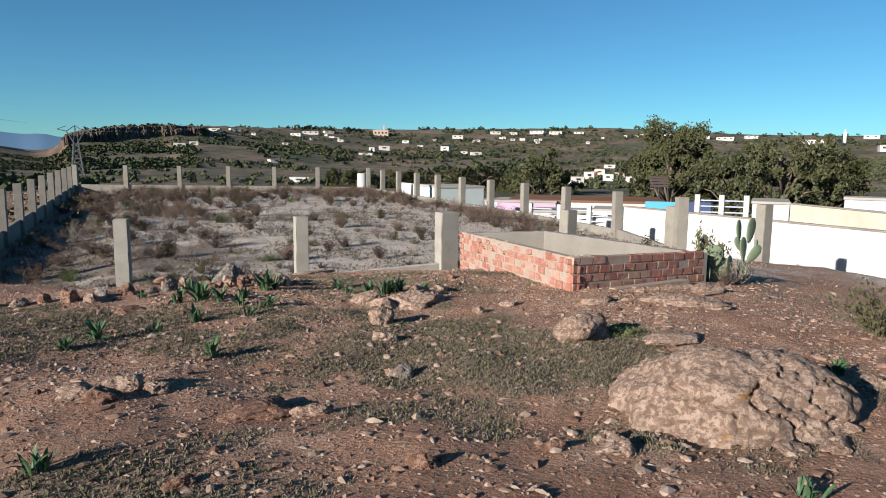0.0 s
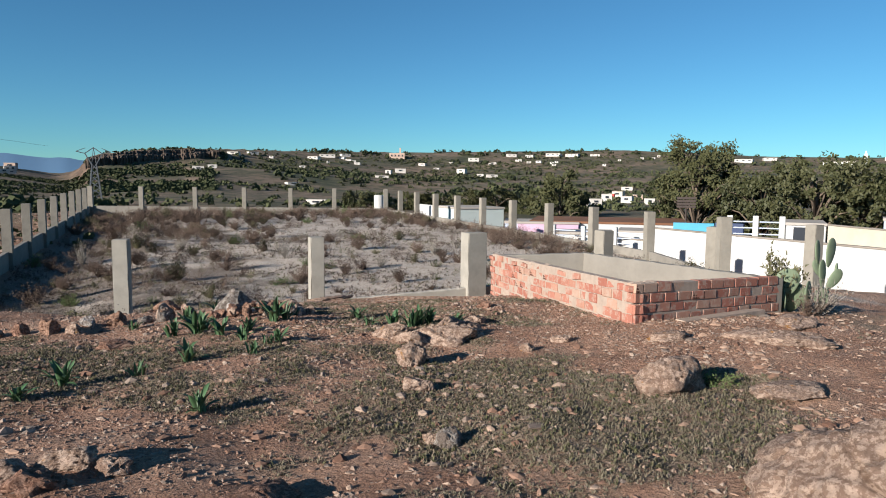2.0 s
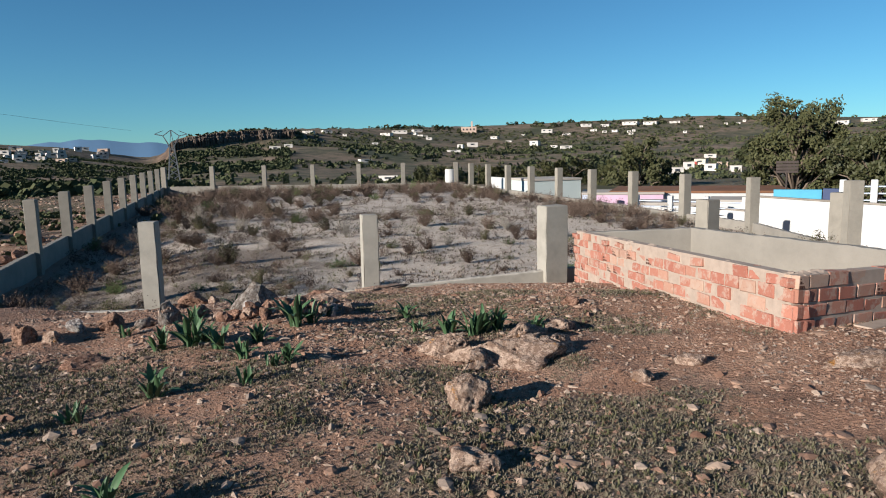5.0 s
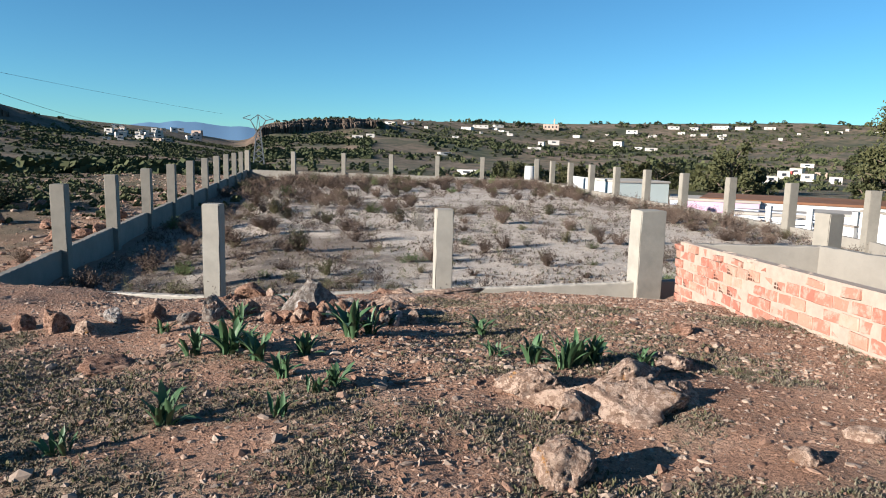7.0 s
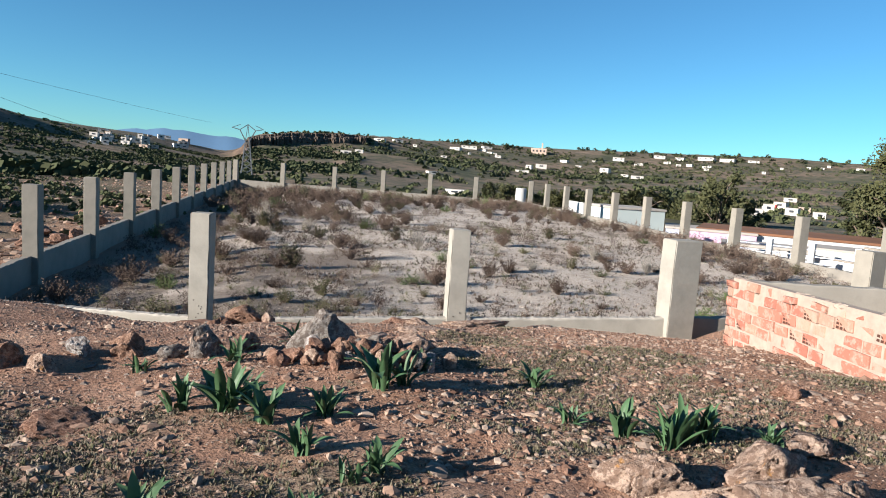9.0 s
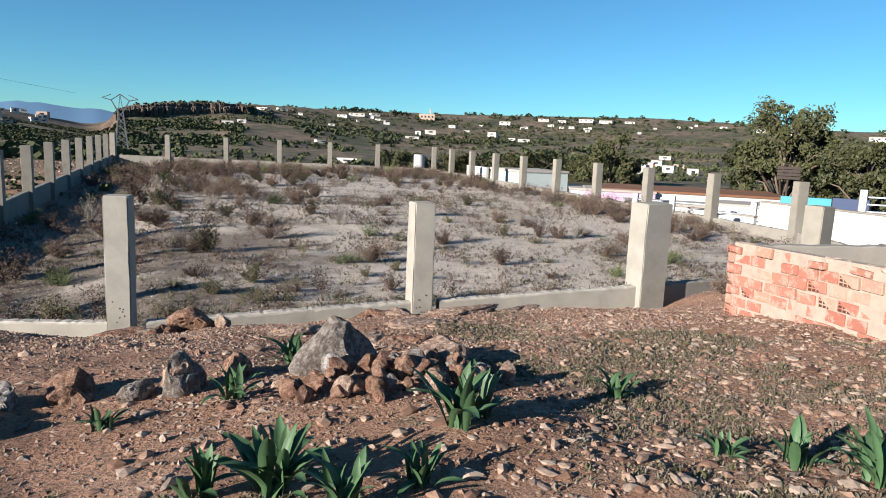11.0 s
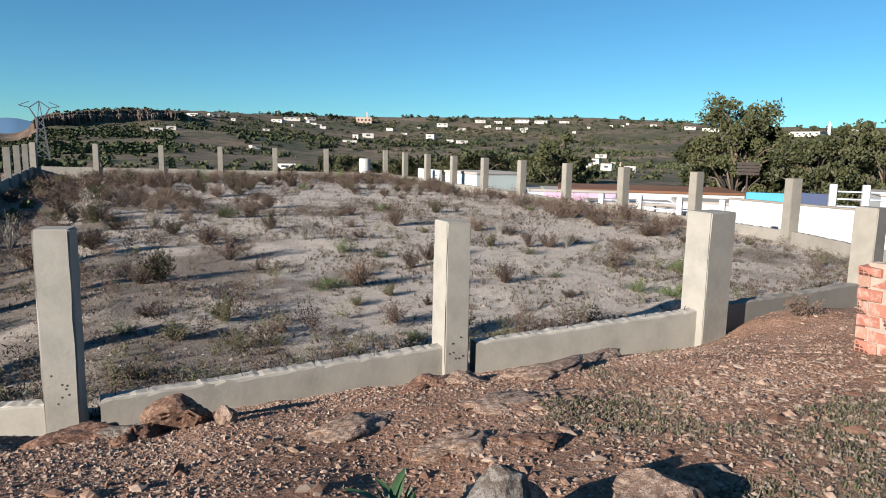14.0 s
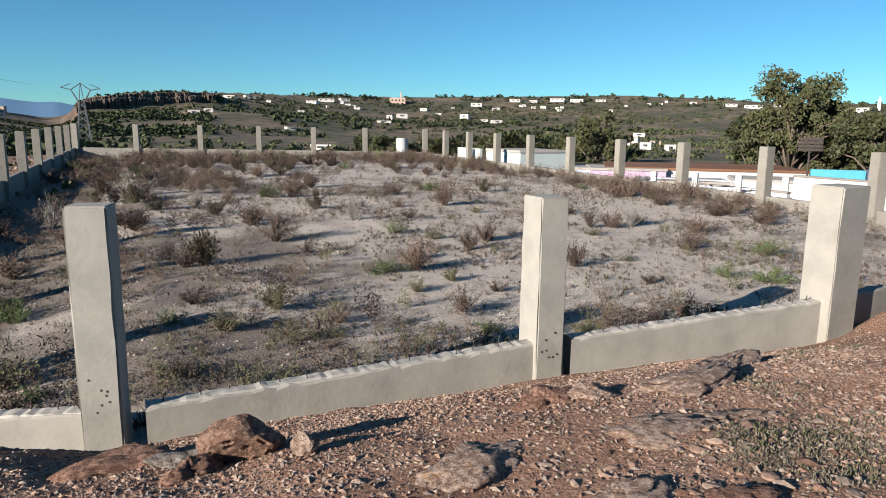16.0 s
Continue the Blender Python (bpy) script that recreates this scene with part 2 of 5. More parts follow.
def tube(points, radii, sides=6):
    """Vertices and faces of a tapered tube along points."""
    verts, faces = [], []
    for i, p in enumerate(points):
        a, b = Vector(points[max(i - 1, 0)]), Vector(points[min(i + 1, len(points) - 1)])
        d = (b - a).normalized() if (b - a).length > 1e-6 else Vector((0, 0, 1))
        u = d.orthogonal().normalized()
        w = d.cross(u)
        for k in range(sides):
            g = 2 * math.pi * k / sides
            verts.append(tuple(Vector(p) + (u * math.cos(g) + w * math.sin(g)) * radii[i]))
    for i in range(len(points) - 1):
        for k in range(sides):
            faces.append((i * sides + k, i * sides + (k + 1) % sides, (i + 1) * sides + (k + 1) % sides, (i + 1) * sides + k))
    n = len(points) - 1
    faces.append(tuple(range(sides - 1, -1, -1)))
    faces.append(tuple(n * sides + k for k in range(sides)))
    return verts, faces


def join(lists):
    verts, faces = [], []
    for v, f in lists:
        o = len(verts)
        verts += v
        faces += [tuple(i + o for i in q) for q in f]
    return verts, faces


def hashed(ix, iy, seed):
    h = (ix.astype(np.int64) * 374761393 + iy.astype(np.int64) * 668265263 + seed * 974634777) & 0x7FFFFFFF
    h = ((h ^ (h >> 13)) * 1274126177) & 0x7FFFFFFF
    return ((h ^ (h >> 16)) & 0xFFFF) / 65535.0


def value_noise(x, y, size, seed):
    """Smooth noise from -1 to 1 with features of the given size in metres."""
    u, v = np.asarray(x, float) / size, np.asarray(y, float) / size
    iu, iv = np.floor(u), np.floor(v)
    fu, fv = u - iu, v - iv
    fu, fv = fu * fu * (3 - 2 * fu), fv * fv * (3 - 2 * fv)
    a, b = hashed(iu, iv, seed), hashed(iu + 1, iv, seed)
    c, d = hashed(iu, iv + 1, seed), hashed(iu + 1, iv + 1, seed)
    return 2 * ((a * (1 - fu) + b * fu) * (1 - fv) + (c * (1 - fu) + d * fu) * fv) - 1


# ---- the plan ----
LEFT_X, RIGHT_X = -5.72, 15.95
FRONT = [(-5.72, 11.5), (-1.68, 9.97), (1.935, 10.02), (5.41, 9.75), (9.15, 10.05), (13.7, 10.95), (15.85, 9.6)]
FX, FY = [p[0] for p in FRONT], [p[1] for p in FRONT]
RIDGE_AZ = [-180, -90, -45, -28, -25.5, -24.2, -22.6, -20.5, -16, -12.3, -10.3, -7, -6.2, -5.5, -5.1, -3.9, -1.6, 1, 2.4, 6, 11, 19.5, 27, 37.5, 42.7, 46, 49, 56, 65, 110, 180]
RIDGE_EL = [1.5, 2.0, 3.0, 3.4, 3.35, 3.2, 2.2, 1.95, 1.55, 1.35, 0.95, 0.5, 0.6, 1.0, 1.75, 2.1, 2.4, 2.6, 2.65, 2.65, 2.6, 2.62, 2.72, 2.9, 2.7, 2.5, 2.3, 2.15, 2.3, 1.8, 1.5]


def height(x, y):
    """Ground level at places in plan."""
    x, y = np.asarray(x, float), np.asarray(y, float)
    d = y - np.interp(x, FX, FY) + 10
    mound = np.interp(d, [-60, -12, -5, 0, 4, 6, 7.8, 8.8, 9.6, 10.2], [2.6, 2.0, 1.57, 1.23, 1.03, 0.92, 0.64, 0.36, 0.08, -0.1])
    mound = mound - np.interp(x, [4, 8, 13, 17, 25], [0, 0.1, 0.9, 1.4, 1.8]) * np.interp(d, [-12, 4, 9], [1.3, 1.0, 0.3])
    mound = mound + value_noise(x, y, 1.6, 1) * 0.07 + value_noise(x, y, 0.55, 2) * 0.03 + value_noise(x, y, 0.2, 3) * 0.012
    mound = mound + 0.24 * np.exp(-((x - 6.6) ** 2) / 1.8 - (d - 9.5) ** 2 / 0.9)
    mound = mound + 0.17 * np.exp(-((x - 4.7) ** 2 + (y - 1.8) ** 2) / 2.4) + 0.1 * np.exp(-((x - 3.4) ** 2 + (y - 4.0) ** 2) / 2.0)
    lot = -0.15 + 0.0118 * (np.minimum(y, 51) - 11) - 0.06 * np.clip(y - 52, 0, 60) + value_noise(x, y, 3.1, 4) * 0.06 + value_noise(x, y, 0.7, 5) * 0.025 - np.interp(x, [-5, -3.3, -1.4], [0.3, 0.26, 0])
    inside = np.clip((d - 9.75) / 0.5, 0, 1)
    z = mound * (1 - inside) + lot * inside
    left = np.clip((-x - 6.0) / 0.6, 0, 1) * np.clip((d - 8.6) / 1.5, 0, 1)
    field = -0.25 + 0.006 * (y - 11) + value_noise(x, y, 4, 6) * 0.12 + value_noise(x, y, 0.9, 7) * 0.06
    z = z * (1 - left) + field * left
    right = np.clip((x - 16.2) / 1.0, 0, 1)
    town = -0.66 - 0.12 * np.clip(x - 17, 0, 8) - 0.01 * np.clip(y - 8, 0, 60) - 0.02 * np.clip(x - 25, 0, 60)
    z = z * (1 - right) + town * right
    r, az = np.hypot(x, y), np.degrees(np.arctan2(x, y))
    ridge = np.interp(az, RIDGE_AZ, RIDGE_EL)
    top = np.interp(az, [-30, -22, -6, -5, 3, 20, 60], [380, 420, 520, 430, 470, 700, 700])
    s = np.clip((r - 140) / (top - 140), 0, 1)
    el = -2.3 + (ridge + 2.3) * s ** 0.9
    mesa = np.interp(az, [-40, -34, -24, -22.4, -6, -5, 1.8, 4.5], [0, 1, 1, 0, 0, 1, 1, 0])
    step = np.clip((s - 0.86) / 0.05, 0, 1)
    el = el - mesa * 0.62 * (1 - step) * s
    hill = 2.5 + np.minimum(r, top) * np.tan(np.radians(el)) - np.clip(r - top, 0, None) * 0.02
    rough = np.clip((r - 120) / 200, 0, 1)
    hill = hill + (value_noise(x, y, 60, 8) * 2.2 + value_noise(x, y, 17, 9) * 0.8) * rough * np.clip((top - r) / 60, 0.15, 1)
    blend = np.clip((r - 54) / 70, 0, 1)
    blend = blend * blend * (3 - 2 * blend)
    return z * (1 - blend) + hill * blend


def weediness(x, y):
    """How far low grey-green weeds cover the stony ground, 0 to 1."""
    x, y = np.asarray(x, float), np.asarray(y, float)
    w = value_noise(x, y, 1.5, 11) * 0.45 + value_noise(x, y, 0.5, 12) * 0.35 + value_noise(x, y, 0.17, 13) * 0.2
    for cx, cy, cr, k in ((1.1, 0.2, 1.1, 0.9), (0.5, -2.6, 1.2, -0.15), (-1.8, -2.0, 1.1, 0.5), (1.4, -2.2, 0.6, 0.3), (1.8, 5.2, 1.7, 0.6), (2.6, 3.6, 0.9, 0.4), (0.2, 2.0, 1.3, 0.35), (-0.6, 7.6, 2.0, -0.3), (1.6, 8.2, 1.9, -0.1), (-2.4, 0.2, 1.0, -0.4), (-1.9, 3.0, 1.7, 0.45), (4.2, 0.4, 1.4, -0.4)):
        w = w + k * np.exp(-((x - cx) ** 2 + (y - cy) ** 2) / cr**2)
    return np.clip((w - 0.08) / 0.35, 0, 1)


def crusting(x, y):
    """How far dark crusted earth covers the pale sand of the lot, 0 to 1."""
    w = value_noise(x, y, 2.6, 14) * 0.4 + value_noise(x, y, 0.9, 15) * 0.35 + value_noise(x, y, 0.3, 16) * 0.25
    for cx, cy, cr, k in ((-2.2, 12.0, 2.2, 0.5), (-0.6, 11.4, 1.2, 0.25), (-3.5, 17, 2.5, 0.5), (0.5, 17.5, 3.0, 0.25), (-2, 28, 6, 0.3), (4, 13.5, 2.2, -0.35), (9, 13, 3, -0.3)):
        w = w + k * np.exp(-((x - cx) ** 2 + (y - cy) ** 2) / cr**2)
    w = w + 1.3 * np.clip((-2.9 - np.asarray(x, float)) / 1.0, 0, 1) + 0.1 * np.clip((2.5 - np.asarray(x, float)) / 4, 0, 1)
    return np.clip((w - 0.1) / 0.42, 0, 0.85)


def level(x, y):
    return float(height(np.array([x]), np.array([y]))[0])


def spaced(dense_from, dense_to, step, mid_from, mid_to, mid_step, end, growth=1.13):
    """Grid lines: dense in the middle, wider outside, growing to the horizon."""
    lines = list(np.arange(dense_from, dense_to, step)) + list(np.arange(dense_to, mid_to, mid_step))
    lines = list(np.arange(mid_from, dense_from, mid_step)) + lines
    d, hi, lo = mid_step, lines[-1], lines[0]
    up, down = [], []
    while hi < end:
        d *= growth
        hi += min(d, 16 if hi < 800 else 400)
        up.append(hi)
    d = mid_step
    while lo > -end:
        d *= growth
        lo -= min(d, 16 if lo > -500 else 400)
        down.append(lo)
    return np.array(down[::-1] + lines + up)


def build_ground():
    gx = spaced(-4.5, 7.0, 0.07, -8, 18, 0.3, 2600)
    gy = spaced(-3.5, 10.4, 0.07, -8, 50, 0.3, 2600)
    X, Y = np.meshgrid(gx, gy)
    Z = height(X, Y)
    nx, ny = len(gx), len(gy)
    verts = np.stack([X.ravel(), Y.ravel(), Z.ravel()], 1)
    i = np.arange(nx * ny).reshape(ny, nx)
    quads = np.stack([i[:-1, :-1].ravel(), i[:-1, 1:].ravel(), i[1:, 1:].ravel(), i[1:, :-1].ravel()], 1)
    me = bpy.data.meshes.new("ground")
    me.vertices.add(len(verts))
    me.vertices.foreach_set("co", verts.ravel())
    me.loops.add(quads.size)
    me.loops.foreach_set("vertex_index", quads.ravel())
    me.polygons.add(len(quads))
    me.polygons.foreach_set("loop_start", np.arange(0, quads.size, 4))
    me.update(calc_edges=True)
    me.validate()
    d = Y - np.interp(X, FX, FY)
    lot = np.clip((d + 0.2) / 0.3, 0, 1) * np.clip((X + 5.8) / 0.3, 0, 1) * np.clip((16.2 - X) / 0.4, 0, 1) * np.clip((51.5 - Y) / 0.6, 0, 1)
    path = np.clip((X - 6.8) / 2.5, 0, 0.8) * np.clip((-d) / 0.5, 0, 1) * np.clip(0.6 + value_noise(X, Y, 1.1, 19), 0, 1)
    lot = np.maximum(lot, path)
    r, az = np.hypot(X, Y), np.degrees(np.arctan2(X, Y))
    far = np.maximum(np.clip((r - 50) / 40, 0, 1), np.clip((-X - 6.2) / 5, 0, 0.85) * np.clip((Y - 9) / 8, 0, 1))
    gz, gr = np.gradient(Z, gy, axis=0), np.gradient(Z, gx, axis=1)
    cliff = np.clip((np.hypot(gz, gr) - 0.25) / 0.15, 0, 1) * (r > 250)
    for name, values in (("lot", lot), ("far", far), ("cliff", cliff), ("weed", weediness(X, Y)), ("crust", crusting(X, Y))):
        me.attributes.new(name, "FLOAT", "POINT").data.foreach_set("value", values.ravel().astype(np.float32))
    me.materials.append(M_GROUND)
    me.shade_smooth()
    tagged(new("ground", me), "reddish stony soil sloping to pale sandy lot and scrub hills", "ground", kind="structure")


build_ground()

# ---- fences ----


def post_mesh(w, d, h, material, seed=0):
    rng = random.Random(seed)
    bm = box_bm(w, d, h, 0.012, 2)
    bmesh.ops.subdivide_edges(bm, edges=[e for e in bm.edges if e.calc_length() > h * 0.6], cuts=7, use_grid_fill=True)
    for v in bm.verts:
        v.co += Vector((rng.uniform(-1, 1), rng.uniform(-1, 1), rng.uniform(-0.6, 0.6))) * 0.004
    return mesh_of("post", bm, material, False)


def panel_mesh(length, thick, h0, h1, down, material, seed=0, ragged=0.012, step=0.09):
    """A low wall from x = 0 to length, its top going from h0 to h1, with a ragged poured edge."""
    rng = random.Random(seed)
    n = max(4, int(length / step))
    verts, faces = [], []
    for i in range(n + 1):
        x = length * i / n
        top = h0 + (h1 - h0) * i / n + rng.uniform(-1, 1) * ragged
        w = thick / 2
        verts += [(x, -w, -down), (x, -w, top - 0.015), (x, -w + 0.012, top), (x, w - 0.012, top + rng.uniform(-1, 1) * ragged * 0.5), (x, w, top - 0.015), (x, w, -down)]
    for i in range(n):
        for k in range(5):
            a = i * 6 + k
            faces.append((a, a + 6, a + 7, a + 1))
    faces += [tuple(range(5, -1, -1)), tuple(n * 6 + k for k in range(6))]
    return raw_mesh("base_wall", verts, [f[::-1] for f in faces], material)


def fence(label, posts, material, wall_material, w=0.3, d=0.3, walls=True, thick=0.16, rods=False, gap=0.0):
    """posts: x, y, level of the base, level of the top, level of the wall's top; a low wall runs from each to the next."""
    x0, y0, z0 = posts[0][:3]
    f = thing("boundary_fence", (x0, y0, 0), label, "fence")
    for i, (x, y, zb, zt, zw) in enumerate(posts):
        nx, ny = posts[min(i + 1, len(posts) - 1)][:2]
        px, py = posts[max(i - 1, 0)][:2]
        turn = math.degrees(math.atan2(ny - py, nx - px))
        turn += 9 if rods and i == len(posts) - 1 else 0
        sizes = (w[i], d[i]) if isinstance(w, (list, tuple)) else (w, d)
        part("post", post_mesh(*sizes, zt - zb, material, i), f, m=pose(x - x0, y - y0, zb, 0, 0, turn))
        if rods and i in (1, 2):
            hole_rng = random.Random(i + 40)
            for _ in range(7):
                v, q = tube([(0, 0, 0), (0, 0.02, 0)], [0.009, 0.009], 8)
                hx, hz = hole_rng.uniform(-0.09, 0.09), hole_rng.uniform(0.4, 0.75)
                front = pose(x - x0, y - y0, zb, 0, 0, turn) @ pose(hx, -sizes[1] / 2 - 0.004, hz)
                part("tie_hole", raw_mesh("tie_hole", v, q, M_STEEL), f, m=front)
        if walls and i < len(posts) - 1:
            length = math.hypot(nx - x, ny - y)
            a = math.degrees(math.atan2(ny - y, nx - x))
            inset = sizes[0] / 2
            zn = posts[i + 1][4]
            zl = min(zb, posts[i + 1][2])
            data = panel_mesh(length - 2 * inset - gap, thick, zw - zl, zn - zl, 0.35, wall_material, i)
            off = pose(x - x0, y - y0, zl, 0, 0, a) @ pose(inset + gap, -0.03 if rods else 0.05, 0)
            wall = part("base_wall", data, f, m=off)
            if rods:
                crest = panel_mesh(length - 2 * inset - gap, thick * 0.85, zw - zl + 0.012, zn - zl + 0.012, 0.0, M_ROUGH, i + 60, 0.006, 0.045)
                part("mortar_crest", crest, wall, "pale ragged mortar")
                rng = random.Random(i)
                for k in range(int(length / 0.21)):
                    u = 0.15 + k * 0.21 + rng.uniform(-0.05, 0.05)
                    if u < length - 2 * inset - gap - 0.05:
                        top = zw - zl + (zn - zw) * u / length
                        v, q = tube([(0, 0, -0.03), (rng.uniform(-0.01, 0.01), 0, 0.03), (rng.uniform(-0.02, 0.02), rng.uniform(-0.02, 0.02), rng.uniform(0.05, 0.09))], [0.005] * 3, 5)
                        part("rebar_stub", raw_mesh("rebar_stub", v, q, M_STEEL), wall, m=pose(u, rng.uniform(-0.03, 0.03), top))
    return f


# left side: ascending slightly with the lot
left = []
for i in range(12):
    y = 11.5 + 3.71 * i
    left.append((LEFT_X, y, -0.85 + 0.016 * (y - 11.5), 1.56 + 0.0172 * (y - 11.5), 0.12 + 0.0172 * (y - 11.5)))
fence("row of grey concrete posts on a low grey wall", left, M_POST, M_CEMENT, 0.3, 0.3)
back = []
for x in (LEFT_X + 0.1, -2.2, 1.55, 5.08, 8.5, 11.83, RIGHT_X - 0.1):
    u = (x - LEFT_X) / (RIGHT_X - LEFT_X)
    back.append((x, 52.0 - 4.3 * u, 0.1, 2.3 - 0.08 * u, 0.84 - 0.2 * u))
fence("distant grey concrete posts on a low wall", back, M_POST, M_CEMENT, 0.32, 0.32)
right = []
for i in range(10):
    y = 47.75 - 3.495 * i
    right.append((15.88, y, -0.45 + 0.016 * (y - 16), 1.74 + 0.0135 * (y - 16.3), 0.33 + 0.011 * (y - 23)))
right.append((13.58, 10.5, -0.6, 1.86, 0.25))
fence("row of weathered concrete posts on a low stained wall", right, M_POST, M_CEMENT, 0.32, 0.32)
fence("single weathered concrete post beside the white wall", [(15.86, 9.45, -0.9, 1.66, 0.1)], M_POST, M_CEMENT, 0.34, 0.34, walls=False)
front = [(FX[1], FY[1], -0.25, 1.66, 0.2), (FX[2], FY[2], -0.25, 1.61, 0.28), (FX[3], FY[3], -0.1, 1.65, 0.42)]
fence("pale new concrete posts on a low ragged wall", [(-5.5, 11.4, -0.3, 0.05, 0.1)] + front, M_POST_PALE, M_POST_PALE, [0.2, 0.265, 0.28, 0.47], [0.2, 0.26, 0.34, 0.36], rods=True, gap=0.12)
fence("grey concrete posts on a low wall behind the cistern", [(FX[3], FY[3], -0.1, 0.4, 0.42), (FX[4], FY[4], -0.3, 1.6, 0.42), (FX[5], FY[5], -0.5, 1.55, 0.3)], M_POST, M_CEMENT, 0.34, 0.34)

# ---- brick cistern ----
K, Q, S, V = Vector((4.62, 7.36, 0)), Vector((3.69, 2.2, 0)), Vector((6.5, 2.72, 0)), Vector((6.3, 6.8, 0))
BRICK = (0.232, 0.13, 0.104)


def brick_mesh(seed, holes=False):
    rng = random.Random(seed)
    l, d, h = BRICK
    bm = box_bm(l, d, h, 0.006, 1)
    for v in bm.verts:
        v.co += Vector((rng.uniform(-1, 1), rng.uniform(-1, 1), rng.uniform(-1, 1))) * 0.004
    me = mesh_of("brick", bm, M_BRICK)
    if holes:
        me.materials.append(M_HOLE_SHADE)
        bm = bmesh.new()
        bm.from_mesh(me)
        # thin slabs on the face, coloured dark for the shade inside the hollows
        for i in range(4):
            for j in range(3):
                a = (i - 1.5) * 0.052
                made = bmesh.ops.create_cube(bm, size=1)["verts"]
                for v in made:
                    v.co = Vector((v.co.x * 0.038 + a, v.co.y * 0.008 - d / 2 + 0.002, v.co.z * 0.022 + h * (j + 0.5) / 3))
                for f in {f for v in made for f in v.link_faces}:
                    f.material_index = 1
        bm.to_mesh(me)
        bm.free()
    return me


cistern = thing("brick_cistern", (K.x, K.y, 0), "broken low hollow-clay brick cistern with cement lining", "cistern")
BRICKS = [brick_mesh(s) for s in range(5)]
HOLED = [brick_mesh(s, True) for s in range(9, 11)]
ends = {"K": (0.66, 1.45), "Q": (1.1, 1.68), "S": (0.95, 1.53), "V": (0.8, 1.47)}


def brick_run(a, b, za, zb, courses, seed, missing=0.12):
    rng = random.Random(seed)
    d = b - a
    length, turn = d.length, math.degrees(math.atan2(d.y, d.x))
    tilt = math.degrees(math.atan2(zb - za, length))
    pitch_l, pitch_h = BRICK[0] + 0.013, BRICK[2] + 0.012
    za, zb = za - courses * pitch_h, zb - courses * pitch_h
    base = pose(a.x - K.x, a.y - K.y, za, 0, 0, turn) @ pose(0, 0, 0, 0, -tilt, 0)
    bed = box_bm(length - 0.12, 0.116, courses * pitch_h - 0.015, at=(length / 2 + 0.03, 0.064, -0.6))
    for v in bed.verts:
        v.co.z += 0.6 if v.co.z > 0 else 0
    part("mortar_bed", mesh_of("mortar_bed", bed, M_MORTAR), cistern, m=base)
    for c in range(-2, courses):
        u = -0.12 if c % 2 else 0.0
        while u < length - 0.04:
            mid = u + BRICK[0] / 2
            gone = rng.random() < (missing if c == courses - 1 else 0.02) and 0.26 < mid < length - 0.26
            left, right = max(u, 0.0), min(u + BRICK[0], length - 0.004)
            if right - left > 0.04 and not gone:
                edge = mid < 0.14 or mid > length - 0.14
                cut = (right - left) / BRICK[0]
                loose = (2.5 if c == courses - 1 else 1.0) if missing > 0.2 else 0.35
                data = rng.choice(HOLED) if (edge and c % 3 != 1) or rng.random() < 0.1 else rng.choice(BRICKS)
                m = base @ pose((left + right) / 2, 0.064 + rng.uniform(-0.018, 0.01) * loose, c * pitch_h + rng.uniform(-0.007, 0.007), rng.uniform(-3, 3) * loose, rng.uniform(-2, 2) * loose, rng.uniform(-3, 3) * loose) @ Matrix.Diagonal((cut * (rng.uniform(0.9, 1.03) if cut > 0.99 else 1), 1, rng.uniform(0.92, 1.04) * (rng.uniform(0.55, 1.0) if loose > 1 else 1), 1))
                part("brick", data, cistern, m=m)
            u += pitch_l


brick_run(K, Q, 1.46, 1.68, 7, 1, 0.36)
brick_run(Q, S, 1.68, 1.55, 6, 2, 0.1)


def lining(a, b, za, zb, name, inward):
    d = b - a
    turn = math.degrees(math.atan2(d.y, d.x))
    data = panel_mesh(d.length, 0.14, za, zb, 0.8, M_CEMENT, 5, 0.006)
    part(name, data, cistern, m=pose(a.x - K.x, a.y - K.y, 0, 0, 0, turn) @ pose(0, inward, 0))


lining(K + (V - K).normalized() * 0.16, V, 1.42, 1.46, "cement_wall", 0.0)
lining(V, S, 1.46, 1.52, "cement_wall", 0.0)
part("cistern_floor", mesh_of("cistern_floor", box_bm(2.2, 3.6, 0.1, at=(0.6, -2.6, 0.5)), M_CEMENT), cistern)

# lumps of mortar left on the broken top courses
rng = random.Random(12)
for i in range(26):
    u = rng.random()
    if i % 3:
        p = K.lerp(Q, u)
        z = ends["K"][1] + (ends["Q"][1] - ends["K"][1]) * u
    else:
        p = Q.lerp(S, u)
        z = ends["Q"][1] + (ends["S"][1] - ends["Q"][1]) * u
    s = rng.uniform(0.025, 0.06)
    bm = bmesh.new()
    bmesh.ops.create_icosphere(bm, subdivisions=2, radius=1)
    for v in bm.verts:
        v.co = Vector((v.co.x * s * 1.6, v.co.y * s, v.co.z * s * 0.6)) * (1 + 0.45 * noise.noise(v.co * 2.3 + Vector((i * 3.7, 0, 0))))
    part("mortar_lump", mesh_of("mortar_lump", bm, M_MORTAR), cistern, m=pose(p.x - K.x + 0.07, p.y - K.y + (0.04 if i % 3 else 0.09), z - 0.03, 0, 0, rng.uniform(0, 180)))
bm = box_bm(1.7, 0.26, 0.4, 0.06, 2, at=(0, 0, -0.4))
part("footing", mesh_of("footing", bm, M_MORTAR), cistern, m=pose((Q.x + S.x) / 2 - K.x + 0.05, (Q.y + S.y) / 2 - K.y - 0.11, 1.205, 0, 1, 10.5))

# ---- rocks ----


